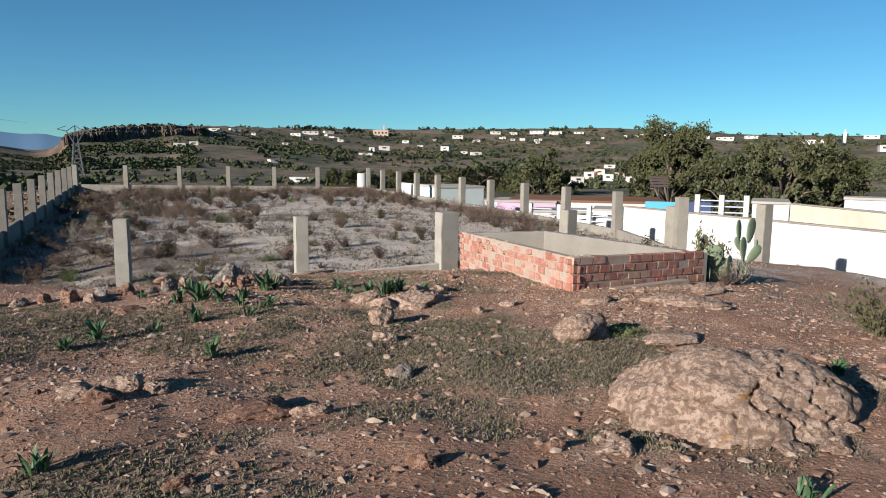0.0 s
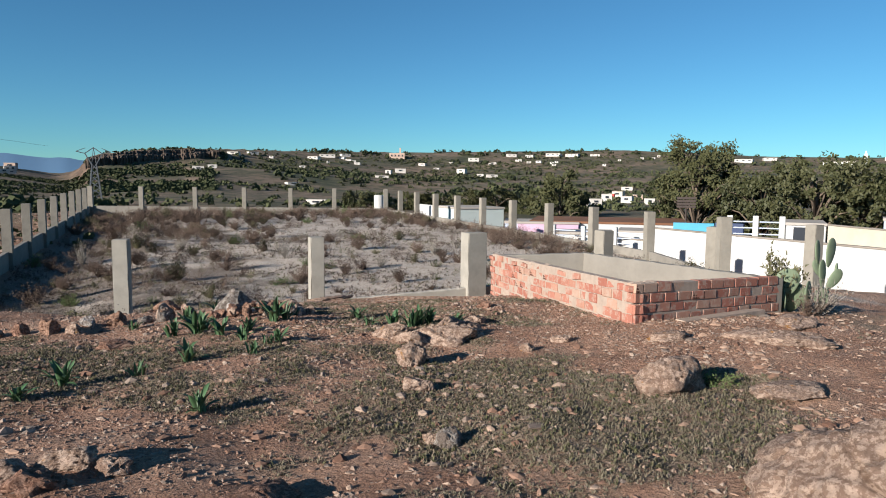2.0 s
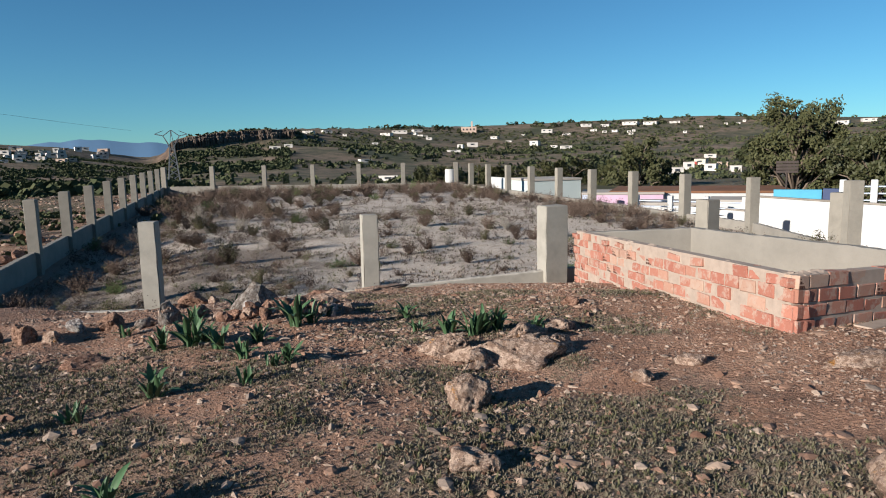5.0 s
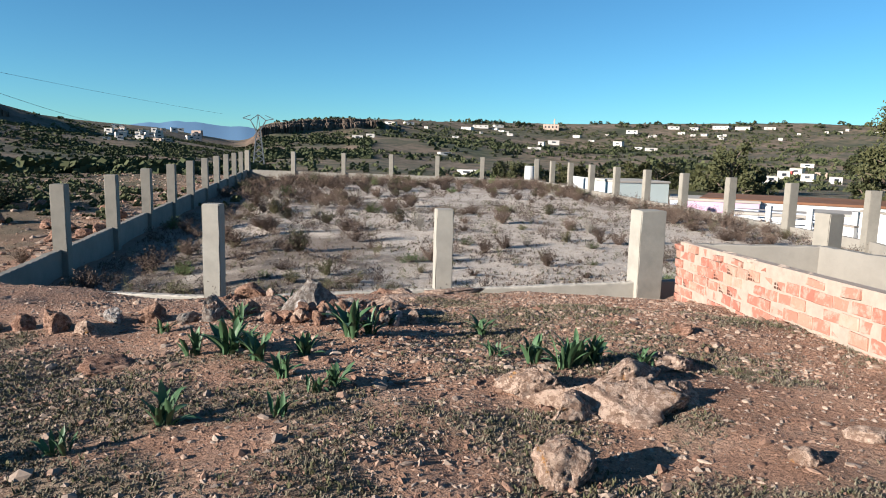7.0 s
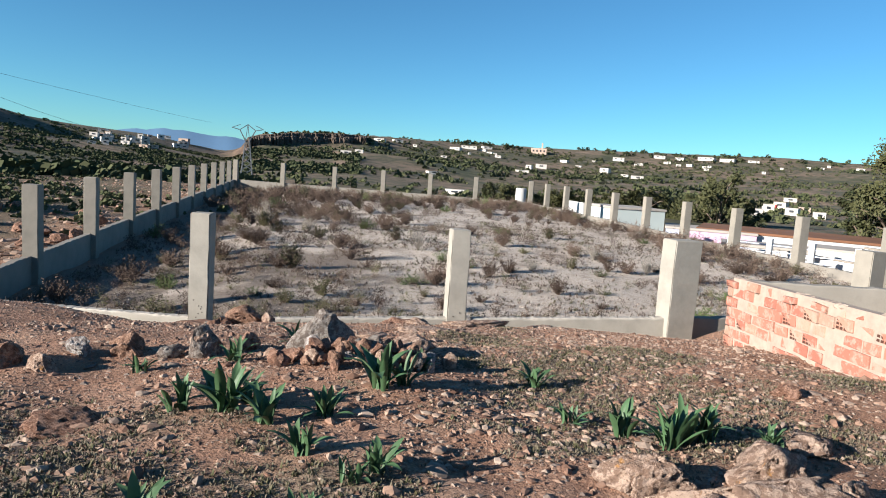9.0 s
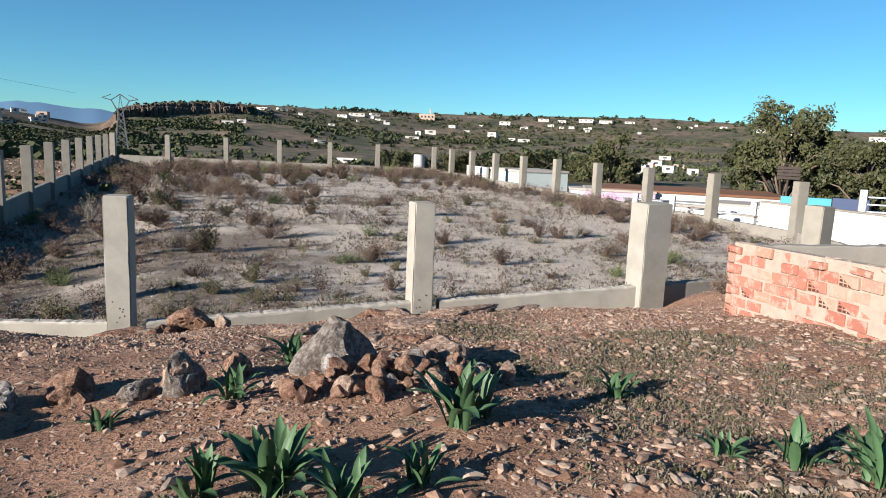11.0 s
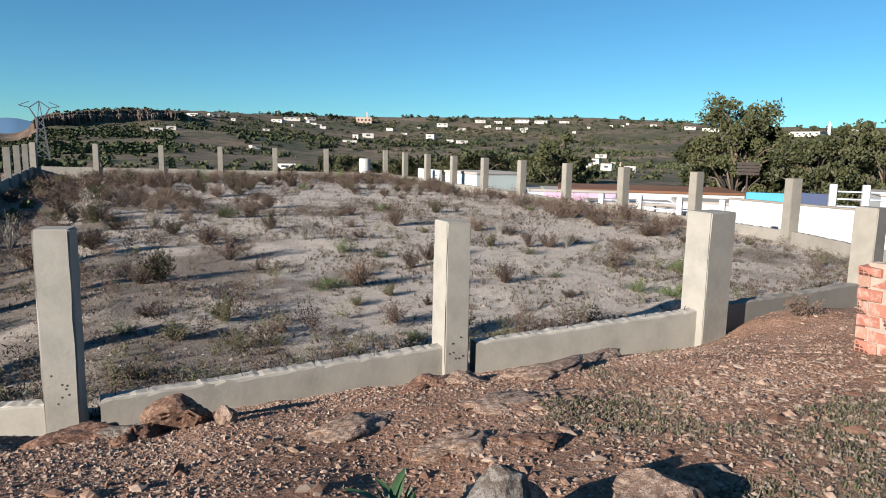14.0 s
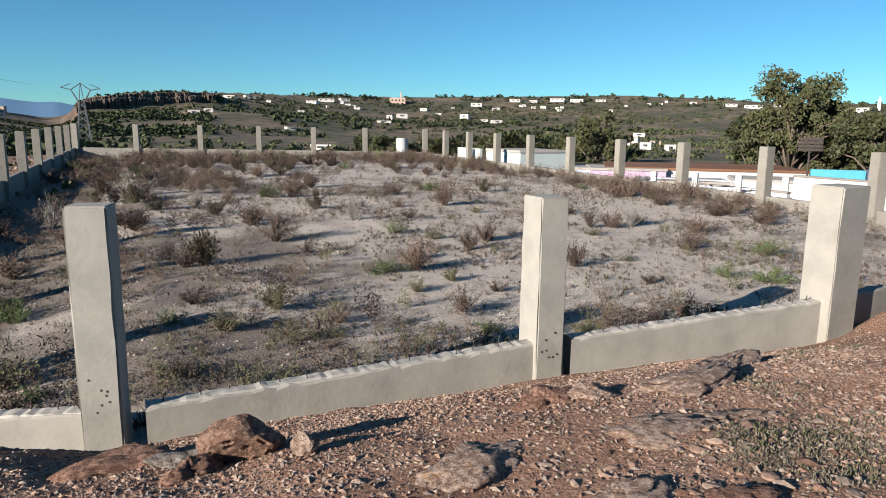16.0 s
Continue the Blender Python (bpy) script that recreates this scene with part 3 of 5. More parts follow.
def rock_mesh(name, size, seed, material, cuts=7, rough=0.16, detail=3, taper=0.0):
    """A broken stone: a ball cut by planes and roughened."""
    rng = random.Random(seed)
    bm = bmesh.new()
    bmesh.ops.create_icosphere(bm, subdivisions=detail, radius=1)
    planes = []
    for _ in range(cuts):
        n = Vector((rng.gauss(0, 1), rng.gauss(0, 1), rng.gauss(0, 0.8))).normalized()
        planes.append((n, rng.uniform(0.48, 0.82)))
    off = Vector((seed * 3.1, seed * 1.7, 0))
    for v in bm.verts:
        p = v.co.copy()
        for n, far in planes:
            k = p.dot(n) - far
            if k > 0:
                p -= n * k * 0.97
        bulge = noise.noise(p * 1.6 + off) + 0.3 * noise.noise(p * 4 + off) + 0.2 * noise.noise(p * 9 + off) + 0.16 * noise.noise(p * 23 + off)
        seam = abs(noise.noise(p * 1.5 + off * 1.3 + Vector((0, 7, 0))))
        fissure = abs(noise.noise(p * 3.7 + off * 0.7 + Vector((0, 0, 5))))
        split = 1.1 * max(0.0, 1 - seam / 0.03) + 0.4 * max(0.0, 1 - fissure / 0.04)
        p += v.co * rough * (bulge - split)
        thin = 1 - taper * max(0.0, min(1.0, p.z * 0.9 + 0.3))
        v.co = Vector((p.x * size[0] * thin, p.y * size[1] * thin, p.z * size[2]))
    return mesh_of(name, bm, material, detail >= 5)


def rock(name, x, y, size, seed, material, label, group="", sink=0.35, turn=0.0, cuts=7, rough=0.16, detail=3, lift=0.0, taper=0.0):
    ob = new(name, rock_mesh(name, size, seed, material, cuts, rough, detail, taper))
    ob.matrix_basis = pose(x, y, level(x, y) + size[2] * (1 - 2 * sink) + lift, 0, 0, turn)
    return tagged(ob, label, "rock", group)


TAN = "lichened tan rock bedded in reddish soil"
rock("boulder", 2.05, -1.84, (0.76, 0.7, 0.46), 3, M_ROCK_TAN, "large lichened tan boulder half sunk in red soil", sink=0.58, cuts=3, rough=0.17, detail=6, turn=-20)
rock("rock", 2.32, 0.08, (0.29, 0.2, 0.19), 4, M_ROCK_TAN, "pale tan rock with orange lichen beside grass", sink=0.36, rough=0.2, detail=5)
for x, y, sx, sy, sz, seed, m in (
    (-1.5, 0.2, 0.2, 0.15, 0.07, 11, M_ROCK_TAN), (-1.75, 0.1, 0.17, 0.14, 0.06, 12, M_ROCK_TAN), (-1.28, 0.08, 0.13, 0.1, 0.055, 13, M_ROCK_TAN), (-1.6, -0.08, 0.15, 0.1, 0.07, 14, M_ROCK_RED),
    (-0.65, -0.55, 0.28, 0.22, 0.06, 15, M_ROCK_RED), (-0.38, -0.75, 0.14, 0.07, 0.06, 16, M_ROCK_TAN), (0.52, -0.02, 0.09, 0.07, 0.08, 17, M_ROCK_GREY), (0.44, 0.04, 0.06, 0.05, 0.06, 18, M_ROCK_TAN),
    (4.4, 0.9, 0.5, 0.3, 0.08, 19, M_ROCK_TAN), (3.1, -0.3, 0.34, 0.22, 0.07, 20, M_ROCK_TAN), (0.9, -2.1, 0.11, 0.09, 0.07, 21, M_ROCK_TAN), (0.98, -1.95, 0.09, 0.07, 0.09, 22, M_ROCK_TAN),
    (0.63, -1.95, 0.1, 0.07, 0.04, 23, M_ROCK_RED), (1.02, 1.92, 0.18, 0.14, 0.15, 24, M_ROCK_TAN), (1.22, 3.03, 0.22, 0.17, 0.14, 25, M_ROCK_TAN), (1.86, 2.98, 0.23, 0.18, 0.17, 26, M_ROCK_TAN),
    (1.62, 2.7, 0.46, 0.22, 0.17, 27, M_ROCK_TAN), (1.36, 2.66, 0.2, 0.15, 0.1, 28, M_ROCK_TAN), (1.98, 2.72, 0.16, 0.12, 0.1, 29, M_ROCK_TAN), (2.3, 3.35, 0.17, 0.12, 0.08, 30, M_ROCK_TAN),
    (0.72, 1.02, 0.11, 0.09, 0.09, 31, M_ROCK_TAN), (-1.48, 4.05, 0.28, 0.2, 0.05, 32, M_ROCK_RED), (3.6, 1.5, 0.3, 0.14, 0.06, 33, M_ROCK_TAN), (5.3, 1.5, 0.4, 0.2, 0.07, 34, M_ROCK_TAN),
    (2.2, 1.9, 0.1, 0.07, 0.05, 35, M_ROCK_TAN), (2.7, 2.1, 0.13, 0.08, 0.05, 36, M_ROCK_TAN), (2.9, 4.2, 0.12, 0.1, 0.06, 37, M_ROCK_RED), (-0.1, -1.9, 0.09, 0.07, 0.05, 38, M_ROCK_RED),
    (-1.2, -1.6, 0.08, 0.07, 0.04, 39, M_ROCK_RED), (1.75, -2.5, 0.1, 0.09, 0.05, 40, M_ROCK_TAN), (2.0, -2.6, 0.12, 0.08, 0.05, 41, M_ROCK_TAN), (2.25, -2.45, 0.1, 0.07, 0.04, 42, M_ROCK_TAN), (3.4, -1.9, 0.16, 0.12, 0.06, 43, M_ROCK_TAN),
):
    words = {M_ROCK_TAN: TAN, M_ROCK_RED: "reddish rock bedded in stony soil", M_ROCK_GREY: "small grey rock lying on stony soil"}[m]
    rock("rock", x, y, (sx * 1.08, sy * 1.08, sz * 1.2), seed, m, words, "rocks on the slope", 0.43, (seed * 37) % 70 - 35, 11, 0.2, 5 if sx > 0.15 else 4)
# row of stones on the slope's left
for x, y, sx, sz, seed, m in ((-3.3, 5.45, 0.16, 0.13, 50, M_ROCK_RED), (-2.82, 5.4, 0.16, 0.11, 51, M_ROCK_TAN), (-2.55, 5.42, 0.12, 0.1, 52, M_ROCK_RED), (-2.22, 5.28, 0.17, 0.14, 53, M_ROCK_ORANGE), (-1.97, 5.16, 0.12, 0.1, 54, M_ROCK_TAN), (-1.86, 5.55, 0.12, 0.11, 55, M_ROCK_WHITE), (-1.55, 5.6, 0.17, 0.13, 56, M_ROCK_ORANGE), (-1.25, 5.5, 0.12, 0.08, 57, M_ROCK_GREY), (-1.0, 5.48, 0.14, 0.14, 58, M_ROCK_TAN), (-0.7, 5.68, 0.13, 0.1, 59, M_ROCK_ORANGE)):
    words = {M_ROCK_TAN: "pale tan stone in a rough row", M_ROCK_RED: "dark red stone in a rough row", M_ROCK_ORANGE: "rusty orange stone in a rough row", M_ROCK_WHITE: "whitish stone in a rough row", M_ROCK_GREY: "grey stone in a rough row"}[m]
    rock("stone", x, y, (sx, sx * 0.8, sz), seed, m, words, "row of stones", 0.36, seed * 29, 12, 0.18, 4)
# heap of stones
rock("heap_stone", -0.08, 5.62, (0.34, 0.22, 0.24), 60, M_ROCK_GREY, "large pointed grey stone topping a heap", "stone heap", 0.26, 15, 8, 0.1, 4, taper=0.5)
rock("heap_stone", 0.53, 5.6, (0.25, 0.18, 0.12), 61, M_ROCK_TAN, "flat pale tan stone on a heap", "stone heap", 0.26, -10, 9, 0.14, 4)
rock("heap_stone", -0.98, 5.5, (0.15, 0.12, 0.15), 62, M_ROCK_GREY, "pale grey squared stone beside a heap", "stone heap", 0.22, 40, 9, 0.1, 4)
rng = random.Random(77)
for i in range(64):
    a, rr = rng.uniform(0, 6.28), rng.random() ** 0.6
    x, y = 0.18 + math.cos(a) * 0.72 * rr, 5.15 + math.sin(a) * 0.34 * rr
    sz = rng.uniform(0.045, 0.085)
    m = rng.choice((M_ROCK_RED, M_ROCK_ORANGE, M_ROCK_RED, M_ROCK_TAN, M_ROCK_GREY, M_ROCK_ORANGE)) if i % 11 else M_ROCK_WHITE
    words = {M_ROCK_TAN: "tan broken stone in a heap", M_ROCK_RED: "dark red broken stone in a heap", M_ROCK_ORANGE: "rusty broken stone in a heap", M_ROCK_WHITE: "chalky white stone in a heap", M_ROCK_GREY: "grey broken stone in a heap"}[m]
    rock("heap_stone", x, y, (sz, sz * rng.uniform(0.6, 0.9), sz * rng.uniform(0.7, 1.0)), 100 + i, m, words, "stone heap", 0.3, rng.uniform(0, 360), 15, 0.08, 2 if i % 2 else 3, lift=0.13 * (1 - rr))
# stones and outcrops by the low wall
rock("rock", -0.93, 8.2, (0.21, 0.15, 0.17), 70, M_ROCK_ORANGE, "orange-brown rock beside the low wall", sink=0.25, detail=4)
rock("rock", -0.66, 7.98, (0.08, 0.07, 0.09), 71, M_ROCK_TAN, "small pale rock beside the orange one", sink=0.25)
for x, y, sx, sy, sz, seed, m in ((-1.2, 8.35, 0.2, 0.14, 0.1, 72, M_ROCK_GREY), (-1.5, 8.55, 0.3, 0.18, 0.1, 73, M_ROCK_RED), (-1.2, 8.05, 0.13, 0.1, 0.09, 74, M_ROCK_RED), (0.78, 8.1, 0.22, 0.12, 0.1, 75, M_ROCK_RED), (1.02, 8.05, 0.15, 0.11, 0.08, 76, M_ROCK_TAN), (1.65, 7.85, 0.45, 0.2, 0.07, 77, M_ROCK_TAN), (0.9, 7.3, 0.26, 0.18, 0.06, 78, M_ROCK_TAN), (0.0, 7.4, 0.28, 0.18, 0.07, 79, M_ROCK_TAN), (1.35, 7.35, 0.28, 0.16, 0.05, 80, M_ROCK_TAN), (0.35, 6.8, 0.2, 0.14, 0.06, 81, M_ROCK_TAN), (0.7, 6.6, 0.13, 0.1, 0.05, 82, M_ROCK_RED), (2.4, 8.3, 0.4, 0.2, 0.06, 83, M_ROCK_TAN)):
    rock("rock", x, y, (sx * 1.3, sy * 1.3, sz), seed, m, "low outcrop of weathered rock in reddish grit", "outcrops by the wall", 0.58, (seed * 31) % 60 - 30, 7, 0.3, 5)

# ---- gravel, weeds ----


def gravel_material():
    s = Shader("gravel_stone", 0.93)
    c = s.ramp(s.island(), (0.0, (0.15, 0.085, 0.062)), (0.3, (0.31, 0.195, 0.145)), (0.55, (0.4, 0.285, 0.22)), (0.8, (0.47, 0.385, 0.32)), (1.0, (0.2, 0.16, 0.14)))
    s.colour(s.mix(0.4, c, s.ramp(s.noise(60, 4), (0.3, (0.08, 0.05, 0.04)), (0.7, (0.5, 0.4, 0.32))), "OVERLAY"))
    return s.m


def gravel(count, seed, area, smallest, largest, name, label, coarse=True):
    """Loose stones strewn over a stretch of ground."""
    g = np.random.default_rng(seed)
    bm = bmesh.new()
    bmesh.ops.create_icosphere(bm, subdivisions=1, radius=1)
    base = np.array([v.co[:] for v in bm.verts])
    tris = np.array([[v.index for v in f.verts] for f in bm.faces])
    bm.free()
    if not coarse:
        base = np.array([(1, 0, 0), (-1, 0, 0), (0, 1, 0), (0, -1, 0), (0.1, 0, 1), (0, 0, -1)], float)
        tris = np.array([(0, 2, 4), (2, 1, 4), (1, 3, 4), (3, 0, 4), (2, 0, 5), (1, 2, 5), (3, 1, 5), (0, 3, 5)])
    x0, x1, y0, y1 = area
    x, y = g.uniform(x0, x1, count * 3), g.uniform(y0, y1, count * 3)
    keep = (g.random(count * 3) < 0.25 + 0.75 * np.clip(value_noise(x, y, 1.1, seed) + 0.3 * value_noise(x, y, 0.4, seed + 1), 0, 1)) & (y < np.interp(x, FX, FY) - 0.25)
    x, y = x[keep][:count], y[keep][:count]
    n = len(x)
    size = smallest + (largest - smallest) * g.random(n) ** 4
    squash = np.stack([g.uniform(0.7, 1.5, n), g.uniform(0.45, 1.0, n), g.uniform(0.3, 0.7, n)], 1) * size[:, None]
    turn = g.uniform(0, 2 * np.pi, n)
    shape = base[None] * squash[:, None] * g.uniform(0.68 if coarse else 0.5, 1.22 if coarse else 1.35, (n, len(base), 1))
    c, s = np.cos(turn)[:, None], np.sin(turn)[:, None]
    v = np.stack([shape[..., 0] * c - shape[..., 1] * s + x[:, None], shape[..., 0] * s + shape[..., 1] * c + y[:, None], shape[..., 2] + (height(x, y) + squash[:, 2] * 0.12)[:, None]], -1)
    f = tris[None] + (np.arange(n) * len(base))[:, None, None]
    me = bpy.data.meshes.new(name)
    v, f = v.reshape(-1, 3), f.reshape(-1, 3)
    me.vertices.add(len(v))
    me.vertices.foreach_set("co", v.ravel())
    me.loops.add(f.size)
    me.loops.foreach_set("vertex_index", f.ravel())
    me.polygons.add(len(f))
    me.polygons.foreach_set("loop_start", np.arange(0, f.size, 3))
    me.update(calc_edges=True)
    me.shade_flat()
    me.materials.append(M_GRAVEL)
    tagged(new(name, me), label, "gravel", kind="stuff")


M_GRAVEL = gravel_material()
gravel(90000, 21, (-4.2, 6.5, -3.4, 9.9), 0.006, 0.026, "gravel", "loose reddish and grey gravel strewn over soil", False)
gravel(6000, 25, (-4.5, 7.5, -3.2, 7.2), 0.014, 0.055, "scattered_stones", "loose angular reddish stones strewn over soil")
gravel(3200, 29, (0.2, 4.2, 3.0, 7.3), 0.012, 0.04, "scattered_stones", "pinkish grey broken stones lying close together")
gravel(30000, 31, (-2.4, 3.8, 6.6, 9.9), 0.007, 0.022, "gravel", "fine greyish pink grit by the low wall", False)
gravel(6500, 27, (-9, 15, -5, 9.9), 0.009, 0.032, "scattered_stones", "loose reddish stones strewn over the outer slope")


def blades(points, rng, height_range, spread, count, width):
    """Thin two-triangle blades in tufts, as vertices and faces."""
    verts, faces = [], []
    for x, y, z in points:
        for _ in range(count):
            a, h = rng.uniform(0, 6.28), rng.uniform(*height_range)
            lean, w = rng.uniform(0.2, 1.0) * spread, width * rng.uniform(0.6, 1.4)
            px, py = x + rng.uniform(-1, 1) * spread * 0.5, y + rng.uniform(-1, 1) * spread * 0.5
            dx, dy = math.cos(a), math.sin(a)
            o = len(verts)
            verts += [(px - dy * w, py + dx * w, z - 0.004), (px + dy * w, py - dx * w, z - 0.004), (px + dx * lean * 0.6 + dy * w * 0.7, py + dy * lean * 0.6 - dx * w * 0.7, z + h * 0.75), (px + dx * lean, py + dy * lean, z + h)]
            faces += [(o, o + 1, o + 2), (o, o + 2, o + 3)]
    return verts, faces


def weeds(count, seed, area, material, name, label, heights, spread, per, width, power=1.0):
    g, rng = np.random.default_rng(seed), random.Random(seed)
    x0, x1, y0, y1 = area
    x, y = g.uniform(x0, x1, count * 4), g.uniform(y0, y1, count * 4)
    keep = (g.random(count * 4) < weediness(x, y) ** power) & (y < np.interp(x, FX, FY) - 0.3)
    x, y = x[keep][:count], y[keep][:count]
    v, f = blades(list(zip(x, y, height(x, y))), rng, heights, spread, per, width)
    tagged(new(name, raw_mesh(name, v, f, material)), label, "weeds", kind="stuff")


M_WEED_GREY = leaf_material("grey_weed_leaf", (0.115, 0.098, 0.064), (0.235, 0.2, 0.142), 0.9)
weeds(38000, 31, (-4, 6, -3.2, 9), M_WEED_GREY, "low_weeds", "low grey-green weeds matting stony soil", (0.004, 0.02), 0.024, 4, 0.005)
weeds(4500, 33, (-4, 6, -3.2, 9), M_LEAF_OLIVE, "green_weeds", "small green weeds among stones", (0.008, 0.028), 0.03, 5, 0.0055, 2.0)

# ---- squills and cactus ----


def squill_leaf(seed):
    """A broad strap leaf, folded along its middle and arching outwards along +x."""
    rng = random.Random(seed)
    n, verts, faces = 7, [], []
    bend, wide = rng.uniform(0.1, 0.8), rng.uniform(0.07, 0.11)
    for i in range(n + 1):
        t = i / n
        a = 1.35 - bend * t
        x = 0.06 + t * 0.75 * math.cos(a) + 0.25 * bend * t * t
        z = t * math.sin(a * 0.96)
        w = wide * (0.35 + 1.5 * t) * (1 - t**2.6) + 0.006
        dip = 0.35 * w
        for q in (-1, -0.5, 0, 0.5, 1):
            verts.append((x - abs(q) * dip * 0.6, q * w, z + abs(q) * dip * 0.7 + 0.012 * math.sin(9 * t + q)))
    for i in range(n):
        for k in range(4):
            a = i * 5 + k
            faces.append((a, a + 1, a + 6, a + 5))
    return raw_mesh("leaf", verts, faces, M_SQUILL, True)


LEAVES = [squill_leaf(s) for s in range(6)]


def squill(x, y, h, seed, count=None):
    rng = random.Random(seed)
    p = thing("squill_plant", (x, y, level(x, y) - 0.01), "broad-leaved green squill rosette on stony ground", "plant", "squill plants")
    for i in range(count or rng.randint(14, 20)):
        s = h * rng.uniform(0.65, 1.15)
        m = pose(rng.uniform(-0.04, 0.04), rng.uniform(-0.04, 0.04), 0, 0, rng.uniform(-24, 20), i * 137.5 + rng.uniform(-25, 25)) @ Matrix.Diagonal((s * 1.05, s, s, 1))
        part("leaf", rng.choice(LEAVES), p, m=m)


for i, (x, y, h) in enumerate(((-0.82, 2.77, 0.2), (-0.93, 4.15, 0.2), (-0.67, 4.05, 0.27), (-0.6, 4.25, 0.2), (-0.46, 3.85, 0.22), (-0.28, 3.4, 0.17), (-0.15, 3.93, 0.18), (0.05, 3.18, 0.17), (-0.07, 3.07, 0.12), (-0.25, 2.78, 0.13), (0.2, 4.4, 0.3), (0.34, 4.5, 0.22), (-0.32, 6.02, 0.24), (-0.75, 5.2, 0.2), (1.32, 4.78, 0.2), (1.2, 3.84, 0.15), (1.44, 3.66, 0.2), (1.56, 3.4, 0.25), (1.66, 3.48, 0.25), (1.8, 3.46, 0.22), (2.13, 3.36, 0.13), (0.55, 5.0, 0.15), (-1.35, 5.1, 0.14), (-1.83, -1.17, 0.14), (3.49, -1.55, 0.15), (1.28, -2.95, 0.11), (-1.77, 2.32, 0.22), (-2.02, 2.01, 0.15), (-1.22, 2.49, 0.15), (-0.81, 1.14, 0.19))):
    squill(x, y, h, i)


def pad(w, h, seed):
    """A flat cactus pad: an egg-shaped cushion standing on its narrow end."""
    bm = bmesh.new()
    bmesh.ops.create_uvsphere(bm, u_segments=16, v_segments=12, radius=1)
    for v in bm.verts:
        t = (v.co.z + 1) / 2
        v.co = Vector((v.co.x * w * (0.62 + 0.5 * t), v.co.y * 0.022, t * h))
    return mesh_of("pad", bm, M_CACTUS, True)


cx, cy = 7.35, 2.75
cactus = thing("prickly_pear", (cx, cy, level(cx, cy) - 0.05), "prickly pear cactus with upright green pads beside bricks", "cactus")
for x, y, z, w, h, ry, rz in ((0, 0, 0, 0.13, 0.42, 5, 20), (0.02, 0, 0.38, 0.12, 0.4, -8, 15), (-0.1, 0, 0.7, 0.1, 0.36, -12, 20), (0.1, 0, 0.66, 0.13, 0.42, 14, 10), (0.12, 0.02, 0.35, 0.1, 0.36, 42, -10), (-0.05, 0, 0.55, 0.07, 0.26, -30, 0), (0.3, 0.02, 0.5, 0.07, 0.22, 18, 30), (-0.2, 0.1, 0, 0.19, 0.4, -10, 40), (-0.42, 0.15, 0.05, 0.18, 0.42, 15, -20), (-0.25, 0.2, 0.28, 0.17, 0.38, -18, 10), (-0.5, 0.1, 0.3, 0.17, 0.36, -5, -35), (-0.62, 0.1, 0.0, 0.18, 0.4, 10, 60), (0.25, 0.1, 0.0, 0.15, 0.34, 35, 30), (-0.12, -0.15, 0.05, 0.17, 0.36, 22, 70), (-0.38, -0.12, 0.2, 0.15, 0.34, -24, 25)):
    part("pad", pad(w, h, 1), cactus, m=pose(x, y, z, 0, ry, rz))

# ---- shrubs ----


def shrub_meshes(seed, leaf, stems=30, per=30, leafy=0.55, open_=0.8, twig=None):
    """Twigs and leaves of a low bush about a metre wide and 0.6 m high, standing on z = 0."""
    rng = random.Random(seed)
    wood, verts, faces = [], [], []
    for _ in range(stems):
        a, lean = rng.uniform(0, 6.28), rng.random() ** 0.6 * open_
        length = rng.uniform(0.4, 0.68)
        d = Vector((math.cos(a) * lean, math.sin(a) * lean, 1 - lean * 0.55)).normalized()
        mid = d * length * 0.5 + Vector((rng.uniform(-1, 1), rng.uniform(-1, 1), 0)) * 0.05
        tip = d * length + Vector((rng.uniform(-1, 1), rng.uniform(-1, 1), rng.uniform(0, 0.6))) * 0.08
        wood.append(tube([Vector((0, 0, 0)), mid, tip], [0.009, 0.006, 0.002], 4))
        for _ in range(per):
            t = leafy * 0.4 + (1 - leafy * 0.4) * rng.random()
            p = mid.lerp(tip, t * 2 - 1) if t > 0.5 else mid * (t * 2)
            p = p + Vector((rng.gauss(0, 1), rng.gauss(0, 1), rng.gauss(0, 1))) * 0.035
            u = Vector((rng.gauss(0, 1), rng.gauss(0, 1), rng.gauss(0.6, 1))).normalized()
            w = u.orthogonal().normalized() * rng.uniform(0.010, 0.019)
            l = u * rng.uniform(0.035, 0.075)
            o = len(verts)
            verts += [tuple(p - w), tuple(p + w), tuple(p + l)]
            faces.append((o, o + 1, o + 2))
    v, f = join(wood)
    return raw_mesh("twig_frame", v, f, twig or M_TWIG), raw_mesh("foliage", verts, faces, leaf)


KINDS = {
    "dry": ("dry brown shrub standing in pale sand", [shrub_meshes(s, M_LEAF_DRY) for s in (1, 2, 3)]),
    "olive": ("olive-brown shrub standing in pale sand", [shrub_meshes(s, M_LEAF_OLIVE) for s in (4, 5)]),
    "green": ("low green shrub on pale sand", [shrub_meshes(s, M_LEAF_GREEN, 30, 24, 0.9, 1.1) for s in (6, 7)]),
    "dark": ("dense dark green bush outside the fence", [shrub_meshes(s, M_SCRUB, 44, 40, 0.9, 1.0) for s in (10, 11)]),
    "pale": ("bare silvery-twigged shrub in pale sand", [shrub_meshes(s, M_LEAF_PALE, 34, 8, twig=M_LEAF_PALE) for s in (8, 9)]),
}


